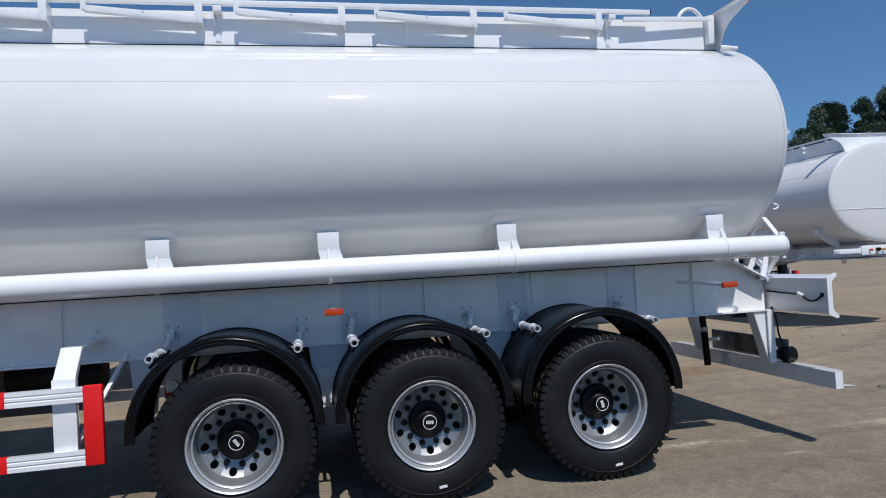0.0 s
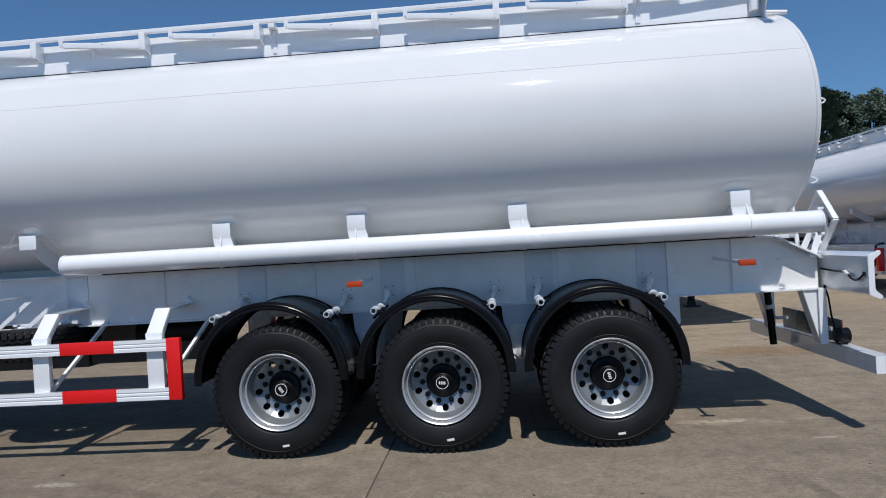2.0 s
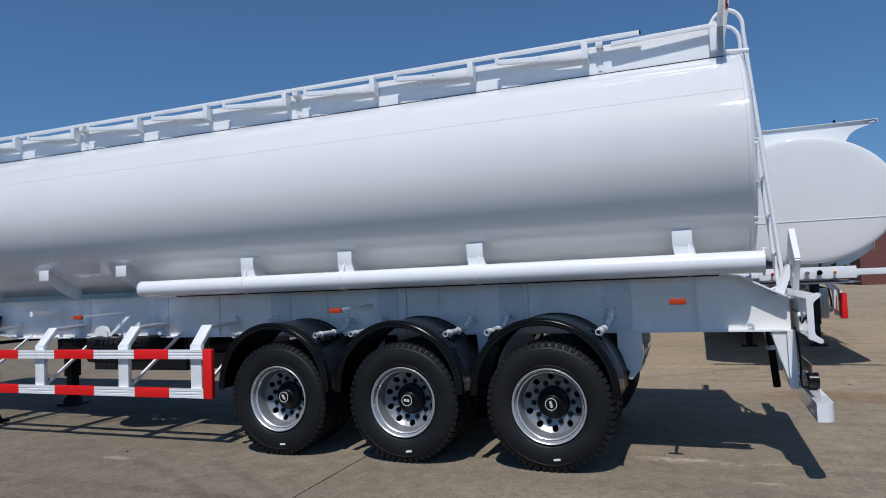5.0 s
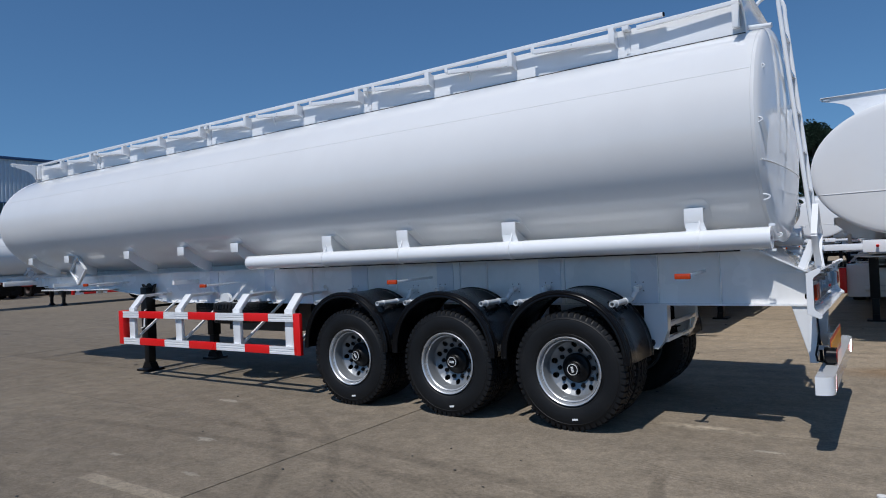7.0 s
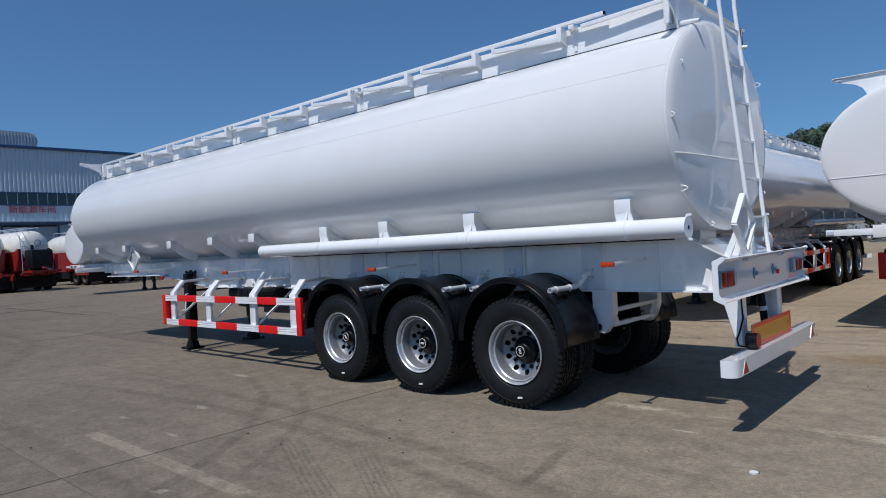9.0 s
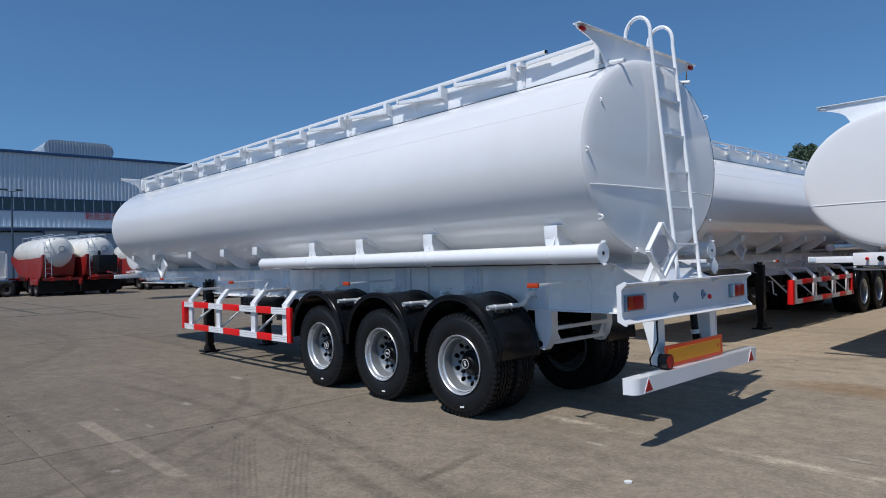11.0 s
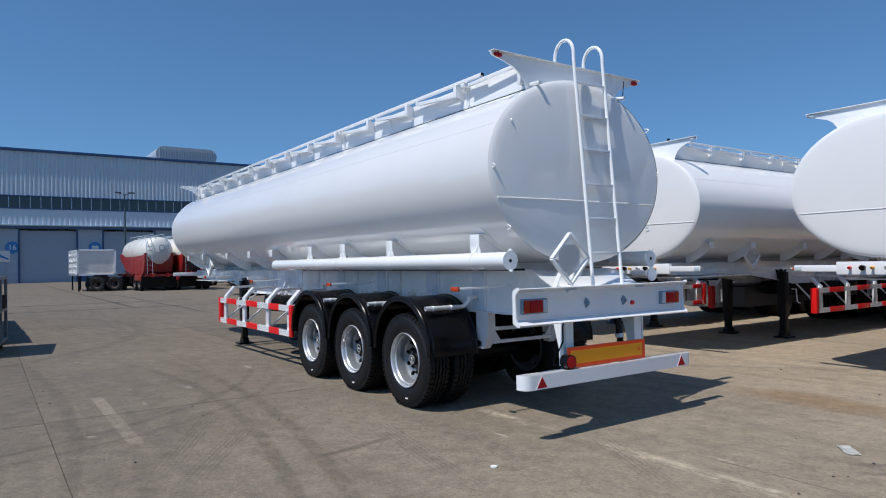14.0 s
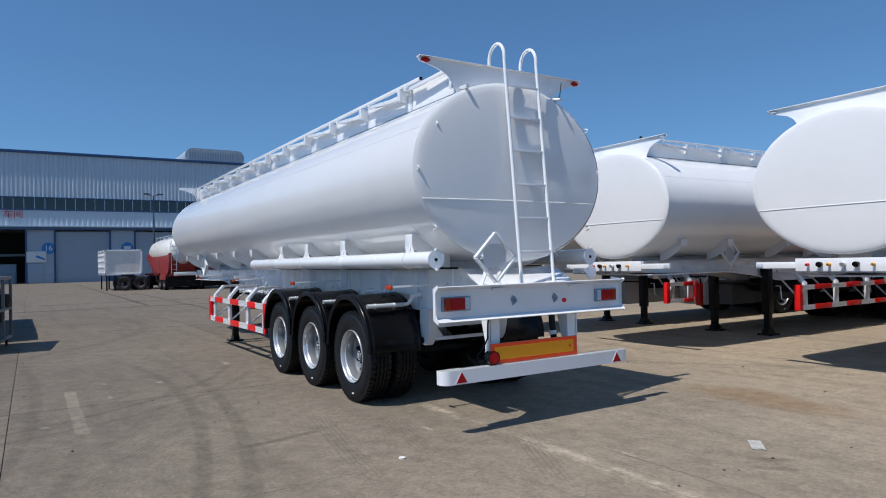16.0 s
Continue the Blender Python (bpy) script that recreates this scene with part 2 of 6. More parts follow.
        off = calc("ABSOLUTE", calc("SUBTRACT", calc("ADD", dist, calc("MULTIPLY", tex(0.8, 2), wander)), radius + wander / 2))
        band = calc("MULTIPLY", ramp(off, width * 0.55, width * 1.05, 1, 0), ramp(tex(4.5, 10, 0.78), 0.34, 0.60, 0.12, depth))
        band = calc("MULTIPLY", band, ramp(px, x_end, x_end + 3.0, 0.0, 1.0))
        colour = blend(band, colour, (0.098, 0.084, 0.068))
    # rubber scrape across the lane, and smears beside the litter
    for ax, ay, bx2, by2, wide, deep in ((1.19, -1.55, 1.03, -0.80, 0.05, 0.5), (4.0, 1.70, 4.18, 1.86, 0.05, 0.55), (4.12, 1.50, 4.32, 1.66, 0.05, 0.45), (0.86, 1.20, 1.02, 1.22, 0.015, 0.8)):
        run = math.hypot(bx2 - ax, by2 - ay)
        ux, uy = (bx2 - ax) / run, (by2 - ay) / run
        qx, qy = calc("SUBTRACT", px, ax), calc("SUBTRACT", py, ay)
        along = calc("ADD", calc("MULTIPLY", qx, ux), calc("MULTIPLY", qy, uy))
        aside = calc("ABSOLUTE", calc("SUBTRACT", calc("MULTIPLY", qy, ux), calc("MULTIPLY", qx, uy)))
        inside = calc("MULTIPLY", ramp(calc("ADD", aside, calc("MULTIPLY", tex(9, 6, 0.7), wide)), wide, wide * 1.7, deep, 0), calc("MULTIPLY", ramp(along, -0.08, 0.04, 0, 1), ramp(along, run - 0.04, run + 0.08, 1, 0)))
        colour = blend(inside, colour, (0.10, 0.086, 0.07))
    # hairline cracks that wander beside the joints
    for p, q, at, lo, hi, wide, sway in ((py, px, 0.955, 2.9, 5.6, 0.010, 0.05), (px, py, 2.45, -3.2, -0.9, 0.008, 0.16), (py, px, -1.02, -8.0, -4.2, 0.010, 0.14), (px, py, -5.1, -2.9, -0.2, 0.008, 0.20)):
        away = calc("ABSOLUTE", calc("SUBTRACT", calc("ADD", p, calc("MULTIPLY", tex(1.6, 10, 0.65), sway)), at + sway / 2))
        line = calc("MULTIPLY", ramp(away, wide * 0.4, wide, 1, 0), calc("MULTIPLY", ramp(q, lo, lo + 0.5, 0, 1), ramp(q, hi - 0.5, hi, 1, 0)))
        colour = blend(calc("MULTIPLY", line, ramp(tex(5, 6), 0.35, 0.55, 0.1, 0.75)), colour, (0.07, 0.062, 0.052))
    # printed treads of a turning wheel
    for ax, ay, dx, dy, run, deep in ((-0.90, -1.90, 0.888, -0.460, 2.1, 0.55), (-0.17, -1.77, 0.840, -0.543, 1.9, 0.55), (0.98, 0.01, 0.972, -0.235, 1.9, 0.4), (0.52, -0.59, 0.978, -0.208, 2.6, 0.4),
                                      (2.32, 0.70, 0.885, -0.465, 1.6, 0.45)):
        qx, qy = calc("SUBTRACT", px, ax), calc("SUBTRACT", py, ay)
        along = calc("ADD", calc("MULTIPLY", qx, dx), calc("MULTIPLY", qy, dy))
        aside = calc("ADD", calc("MULTIPLY", qx, -dy), calc("MULTIPLY", qy, dx))
        aside = calc("SUBTRACT", aside, calc("MULTIPLY", calc("MULTIPLY", along, along), 0.012))
        bars = ramp(calc("SINE", calc("ADD", calc("MULTIPLY", along, 105.0), calc("MULTIPLY", calc("ABSOLUTE", aside), 40.0))), -0.2, 0.5, 0.62, 1)
        grooves = ramp(calc("COSINE", calc("MULTIPLY", aside, 142.0)), -0.3, 0.6, 0.05, 1)
        wide = calc("MULTIPLY", calc("MULTIPLY", ramp(calc("ABSOLUTE", aside), 0.09, 0.12, 1, 0), grooves), bars)
        ends = calc("MULTIPLY", ramp(along, -0.25, 0.15, 0, 1), ramp(along, run * 0.6, run, 1, 0))
        colour = blend(calc("MULTIPLY", calc("MULTIPLY", wide, ends), ramp(tex(6, 6, 0.7), 0.32, 0.6, 0.15, deep)), colour, (0.10, 0.09, 0.075))
    # chalky scuffs
    for cx, cy, rx, ry in ((-2.18, -2.32, 0.20, 0.055), (-0.83, -3.06, 0.11, 0.09), (-2.97, -1.62, 0.22, 0.10), (-3.3, -2.3, 0.16, 0.06), (1.6, 0.1, 0.25, 0.05), (-4.2, -0.4, 0.35, 0.10), (3.3, 1.0, 0.2, 0.05)):
        qx, qy = calc("DIVIDE", calc("SUBTRACT", px, cx), rx), calc("DIVIDE", calc("SUBTRACT", py, cy), ry)
        reach = calc("ADD", calc("SQRT", calc("ADD", calc("MULTIPLY", qx, qx), calc("MULTIPLY", qy, qy))), calc("MULTIPLY", tex(24, 6, 0.75), 2.4))
        colour = blend(ramp(reach, 1.55, 1.75, 0.6, 0), colour, (0.44, 0.42, 0.38))
    # worn pale strips of mortar and paint
    for x0, x1, y0, half, edge, strong, bare in ((0.6, 5.6, 0.60, 0.075, 0.06, 1.0, 0.12), (-2.95, -0.26, -2.74, 0.065, 0.012, 0.5, 0.62)):
        aside = calc("ABSOLUTE", calc("SUBTRACT", calc("ADD", py, calc("MULTIPLY", tex(2.5, 6, 0.7), edge * 2.0)), y0 + edge))
        inside = calc("MULTIPLY", ramp(aside, half - edge * 0.5, half + edge * 0.5, 1, 0), calc("MULTIPLY", ramp(px, x0 - 0.02, x0 + 0.02, 0, 1), ramp(px, x1 - 0.02, x1 + 0.02, 1, 0)))
        inside = calc("MULTIPLY", inside, ramp(tex(1.1, 4, 0.6, 0.3), 0.45, 0.60, bare, 0.9))
        colour = blend(calc("MULTIPLY", inside, ramp(tex(9, 8, 0.75), 0.38, 0.54, 0.10 + 0.3 * bare, strong)), colour, (0.50, 0.45, 0.375))
    # tar-filled joints across the far lane
    for p, q, at, lo, hi, wide in ((px, py, -23.6, -3.8, 4.5, 0.30), (px, py, -28.85, -3.2, 5.0, 0.30), (py, px, 1.2, -75.0, -24.5, 0.13), (py, px, 2.73, -41.0, -18.0, 0.09), (px, py, -12.3, -2.0, 1.3, 0.06)):
        away = calc("ABSOLUTE", calc("SUBTRACT", calc("ADD", p, calc("MULTIPLY", tex(0.9, 6), 0.3)), at + 0.15))
        line = calc("MULTIPLY", ramp(away, wide * 0.4, wide, 1, 0), calc("MULTIPLY", ramp(q, lo - 0.4, lo, 0, 1), ramp(q, hi, hi + 0.4, 1, 0)))
        colour = blend(calc("MULTIPLY", line, ramp(tex(1.5, 6), 0.3, 0.6, 0.45, 0.95)), colour, (0.06, 0.055, 0.048))
    # sand washed into a shallow hollow
    ex, ey = calc("MULTIPLY", calc("SUBTRACT", px, SAND[0]), 0.75), calc("MULTIPLY", calc("SUBTRACT", py, SAND[1]), 1.9)
    hollow = calc("SQRT", calc("ADD", calc("MULTIPLY", ex, ex), calc("MULTIPLY", ey, ey)))
    hollow = calc("ADD", hollow, calc("MULTIPLY", tex(1.3, 5), 0.9))
    colour = blend(ramp(hollow, 0.85, 1.35, 0.8, 0), colour, (0.235, 0.165, 0.10))
    # broad streaks along the lane
    streak = n.new("ShaderNodeTexNoise")
    streak.inputs["Scale"].default_value, streak.inputs["Detail"].default_value = 1.0, 10.0
    squeeze = n.new("ShaderNodeVectorMath")
    squeeze.operation = "MULTIPLY"
    squeeze.inputs[1].default_value = (0.22, 2.6, 1.0)
    l.new(where, squeeze.inputs[0]), l.new(squeeze.outputs[0], streak.inputs["Vector"])
    colour = blend(ramp(streak.outputs["Fac"], 0.5, 0.72, 0, 0.38), colour, (0.135, 0.118, 0.098))
    # wide lane of rubbed-in dirt and oil spots
    colour = blend(ramp(tex(1.1, 8, 0.65), 0.64, 0.74, 0, 0.4), colour, (0.11, 0.098, 0.08))
    colour = blend(ramp(tex(46, 2, 0.5), 0.66, 0.76, 0, 0.6), colour, (0.11, 0.10, 0.09))
    colour = blend(ramp(tex(85, 3, 0.6), 0.60, 0.70, 0, 0.45), colour, (0.33, 0.30, 0.26))
    warm = n.new("ShaderNodeVectorMath")
    warm.operation = "MULTIPLY"
    warm.inputs[1].default_value = (0.838, 0.786, 0.705)
    l.new(colour, warm.inputs[0])
    gritty = n.new("ShaderNodeVectorMath")
    gritty.operation = "SCALE"
    l.new(warm.outputs["Vector"], gritty.inputs[0])
    grit = calc("ADD", ramp(tex(95, 6, 0.75), 0.3, 0.7, -0.38, 0.38), ramp(tex(26, 8, 0.75), 0.3, 0.7, 0.70, 1.30))
    grit = calc("MULTIPLY", grit, ramp(tex(5.0, 12, 0.80), 0.3, 0.7, 0.68, 1.32))
    l.new(grit, gritty.inputs["Scale"])
    colour = gritty.outputs["Vector"]
    if seams:
        for p, pitch, start in ((px, 12.0, -1.77), (py, 3.95, 0.57)):
            away = calc("ABSOLUTE", calc("SUBTRACT", calc("MODULO", calc("ADD", calc("SUBTRACT", p, start), 6000 * pitch + pitch / 2), pitch), pitch / 2))
            colour = blend(ramp(away, 0.015, 0.03, 0.7, 0), colour, (0.10, 0.092, 0.08))
    else:
        tone = n.new("ShaderNodeVectorMath")
        tone.operation = "SCALE"
        l.new(colour, tone.inputs[0])
        l.new(ramp(n.new("ShaderNodeObjectInfo").outputs["Random"], 0, 1, 0.92, 1.06), tone.inputs["Scale"])
        colour = tone.outputs["Vector"]
    l.new(colour, b.inputs["Base Color"])
    l.new(ramp(tex(3, 4), 0.3, 0.7, 0.62, 0.9), b.inputs["Roughness"])
    b.inputs["Specular IOR Level"].default_value = 0.35
    b.inputs["Diffuse Roughness"].default_value = 1.0
    bp = n.new("ShaderNodeBump")
    bp.inputs["Strength"].default_value, bp.inputs["Distance"].default_value = 1.0, 0.009
    rough_height = calc("ADD", tex(55, 6, 0.7), calc("MULTIPLY", tex(6, 8, 0.7), 1.6))
    l.new(rough_height, bp.inputs["Height"]), l.new(bp.outputs["Normal"], b.inputs["Normal"])
    return m


CONCRETE = concrete("yard_concrete", False)
YARD_FAR = concrete("far_yard_concrete", True)
JOINT = material("dark_joint", (0.07, 0.065, 0.058), 0.95, vary=0.2, grain=20)


# ---- mesh helpers ----
def finish(bm, name, mat, smooth=35):
    me = bpy.data.meshes.new(name)
    bmesh.ops.recalc_face_normals(bm, faces=bm.faces)
    bm.to_mesh(me)
    bm.free()
    me.materials.append(mat)
    if smooth:
        me.shade_smooth()
        me.set_sharp_from_angle(angle=radians(smooth))
    return me


def part(name, bm, mat, parent, label="", m=None, smooth=35):
    me = bm if isinstance(bm, bpy.types.Mesh) else finish(bm, name, mat, smooth)
    ob = new(name, me)
    ob.parent = parent
    if m is not None:
        ob.matrix_basis = m
    if label:
        ob["label"] = label
    return ob


def thing(name, label, category, m=None, group="", kind=""):
    ob = new(name)
    ob.empty_display_size = 0.2
    if m is not None:
        ob.matrix_basis = m
    return tagged(ob, label, category, group, kind)


def solid(name, bm, mat, label, category, m=None, group="", kind="", smooth=35):
    ob = new(name, bm if isinstance(bm, bpy.types.Mesh) else finish(bm, name, mat, smooth))
    if m is not None:
        ob.matrix_basis = m
    return tagged(ob, label, category, group, kind)


def box(bm, x0, x1, y0, y1, z0, z1, bevel=0.0, m=None):
    made = bmesh.ops.create_cube(bm, size=1.0)["verts"]
    shift = Matrix.Translation(((x0 + x1) / 2, (y0 + y1) / 2, (z0 + z1) / 2)) @ Matrix.Diagonal((abs(x1 - x0), abs(y1 - y0), abs(z1 - z0), 1))
    bmesh.ops.transform(bm, matrix=(m @ shift) if m is not None else shift, verts=made)
    if bevel:
        edges = list({e for v in made for e in v.link_edges})
        bmesh.ops.bevel(bm, geom=edges, offset=bevel, segments=2, affect="EDGES", profile=0.6)
    return bm


def bar(bm, a, c, w, h, up=(0, 0, 1), bevel=0.0):
    """A rectangular bar from a to c, w across and h along up."""
    a, c = Vector(a), Vector(c)
    z = (c - a).normalized()
    x = Vector(up).cross(z)
    x = x.normalized() if x.length > 1e-5 else Vector((1, 0, 0))
    y = z.cross(x)
    turn = Matrix((x, y, z)).transposed().to_4x4()
    return box(bm, -w / 2, w / 2, -h / 2, h / 2, 0, (c - a).length, bevel, Matrix.Translation(a) @ turn)


def rod(bm, a, c, r, segs=16, r2=None):
    a, c = Vector(a), Vector(c)
    turn = (c - a).to_track_quat("Z", "Y").to_matrix().to_4x4()
    bmesh.ops.create_cone(bm, cap_ends=True, cap_tris=False, segments=segs, radius1=r, radius2=r if r2 is None else r2, depth=(c - a).length,
                          matrix=Matrix.Translation((a + c) / 2) @ turn)
    return bm


def tube(bm, points, r, segs=10):
    """A round bar along a polyline."""
    pts = [Vector(p) for p in points]
    rings = []
    up = Vector((0.31, 0.17, 0.93))
    for i, p in enumerate(pts):
        way = (pts[min(i + 1, len(pts) - 1)] - pts[max(i - 1, 0)]).normalized()
        x = way.cross(up).normalized()
        up = x.cross(way)
        rings.append([bm.verts.new(p + r * (math.cos(2 * math.pi * k / segs) * x + math.sin(2 * math.pi * k / segs) * up)) for k in range(segs)])
    for q, s in zip(rings, rings[1:]):
        for k in range(segs):
            bm.faces.new((q[k], q[(k + 1) % segs], s[(k + 1) % segs], s[k]))
    bm.faces.new(rings[0]), bm.faces.new(rings[-1])
    return bm


def prism(bm, outline, a, c, axis="y", bevel=0.0):
    """A plate: an outline in the two other axes, from a to c along axis."""
    def place(p, d):
        u, v = p
        return {"x": (d, u, v), "y": (u, d, v), "z": (u, v, d)}[axis]
    lo = [bm.verts.new(place(p, a)) for p in outline]
    hi = [bm.verts.new(place(p, c)) for p in outline]
    faces = [bm.faces.new(lo), bm.faces.new(hi[::-1])]
    k = len(outline)
    for i in range(k):
        faces.append(bm.faces.new((lo[i], hi[i], hi[(i + 1) % k], lo[(i + 1) % k])))
    if bevel:
        edges = [e for e in faces[0].edges] + [e for e in faces[1].edges]
        bmesh.ops.bevel(bm, geom=edges, offset=bevel, segments=1, affect="EDGES")
    return bm


def lathe(bm, profile, segs=64, start=0.0, sweep=2 * math.pi, closed=False, centre=(0, 0, 0)):
    """Turns a profile of (y, r) round the y axis."""
    full = abs(sweep - 2 * math.pi) < 1e-6
    count = segs if full else segs + 1
    cx, cy, cz = centre
    rings = []
    for i in range(count):
        a = start + sweep * i / segs
        rings.append([bm.verts.new((cx + r * math.cos(a), cy + y, cz + r * math.sin(a))) for y, r in profile])
    k = len(profile)
    for i in range(segs):
        p, q = rings[i], rings[(i + 1) % count]
        for j in range(k if closed else k - 1):
            bm.faces.new((p[j], p[(j + 1) % k], q[(j + 1) % k], q[j]))
    if closed and not full:
        bm.faces.new(rings[0]), bm.faces.new(rings[-1])
    return bm


# ---- the ground ----
bm = bmesh.new()
for x0, x1, y0, y1 in ((-320, 320, -320, 320),):
    bm.faces.new([bm.verts.new(p) for p in ((x0, y0, -0.012), (x1, y0, -0.012), (x1, y1, -0.012), (x0, y1, -0.012))])
ground = solid("ground", bm, YARD_FAR, "wide worn concrete yard with seams", "ground", kind="structure", smooth=0)


# ---- tank trailer, built along x with its rear at +x and its near side at y = 0 ----
YC = 1.22            # centre line
HALF_W, HALF_H, TANK_Z = 1.238, 0.945, 2.545
FRONT, REAR = -11.12, 1.595


def tank_z(y, low=False):
    d = HALF_H * math.sqrt(max(0.0, 1 - ((y - YC) / HALF_W) ** 2))
    return TANK_Z - d if low else TANK_Z + d


def ellipse_ring(bm, x, s, segs=112):
    return [bm.verts.new((x, YC + s * HALF_W * math.cos(2 * math.pi * k / segs), TANK_Z + s * HALF_H * math.sin(2 * math.pi * k / segs))) for k in range(segs)]


def skin(bm, rings):
    k = len(rings[0])
    for p, q in zip(rings, rings[1:]):
        for i in range(k):
            bm.faces.new((p[i], p[(i + 1) % k], q[(i + 1) % k], q[i]))


HEAD = ((1.0, 0.0), (1.004, 0.006), (1.004, 0.028), (0.996, 0.036), (0.985, 0.046), (0.96, 0.058), (0.90, 0.070), (0.75, 0.088), (0.55, 0.103), (0.3, 0.114), (0.08, 0.118))


def head_depth(y, z):
    s = math.hypot((y - YC) / HALF_W, (z - TANK_Z) / HALF_H)
    for (a, p), (c, q) in zip(HEAD[3:], HEAD[4:]):
        if c <= s <= a:
            return p + (q - p) * (a - s) / (a - c)
    return 0.118 if s < 0.08 else 0.034


def build_tank(parent):
    bm = bmesh.new()
    skin(bm, [ellipse_ring(bm, FRONT + (REAR - FRONT) * i / 14, 1.0) for i in range(15)])
    shell = part("tank_shell", bm, TANK, parent, "glossy white elliptical steel tank")
    for end, way, name in ((REAR, 1, "rear_head"), (FRONT, -1, "front_head")):
        bm = bmesh.new()
        rings = [ellipse_ring(bm, end + way * d, s) for s, d in HEAD]
        skin(bm, rings)
        bm.faces.new(rings[-1])
        head = part(name, bm, TANK, parent, "dished white tank end")
        bm = bmesh.new()
        ys = [YC + 1.15 * q / 14 for q in range(-14, 15)]
        tube(bm, [(end + way * (head_depth(y, 2.235) + 0.001), y, 2.235) for y in ys], 0.007, 8)
        part("weld_seam", bm, TANK, head)
    bm = bmesh.new()
    for y in (0.105, 2 * YC - 0.105):
        z = tank_z(y) - 0.002
        tube(bm, [(FRONT, y, z), (REAR, y, z)], 0.0035, 6)
    part("weld_seam", bm, TANK, shell)
    # lifting hooks and cable clips on the rear head
    for y, z in ((0.24, 2.98), (0.02, 2.53), (0.20, 1.955), (2.26, 3.08), (2.41, 2.6), (2.24, 1.96), (0.75, 1.66), (1.75, 1.66)):
        bm = bmesh.new()
        pts = [(REAR + 0.03 + 0.05 * math.sin(a), y, z + 0.022 * math.cos(a)) for a in [math.pi * i / 8 for i in range(9)]]
        tube(bm, pts, 0.0065, 7)
        part("hook", bm, WHITE, parent)
    # black cable round the far edge of the rear head
    bm = bmesh.new()
    pts = []
    for i in range(19):
        a = radians(62 - 7.0 * i)
        pts.append((REAR + 0.046, YC + (HALF_W - 0.022) * math.cos(a), TANK_Z + (HALF_H - 0.022) * math.sin(a)))
    pts = [(REAR + 0.02, 1.93, 3.60), (REAR + 0.045, 1.88, 3.44)] + pts
    tube(bm, pts, 0.0055, 6)
    part("cable", bm, PLASTIC, parent, "black lighting cable")
    for y, lean in ((0.63, -0.03), (1.81, 0.03)):
        bm = bmesh.new()
        rod(bm, (REAR - 0.08, y, 3.41), (REAR + 0.10, y + lean, 3.385), 0.020, 12)
        part("drain_pipe", bm, WHITE, parent)


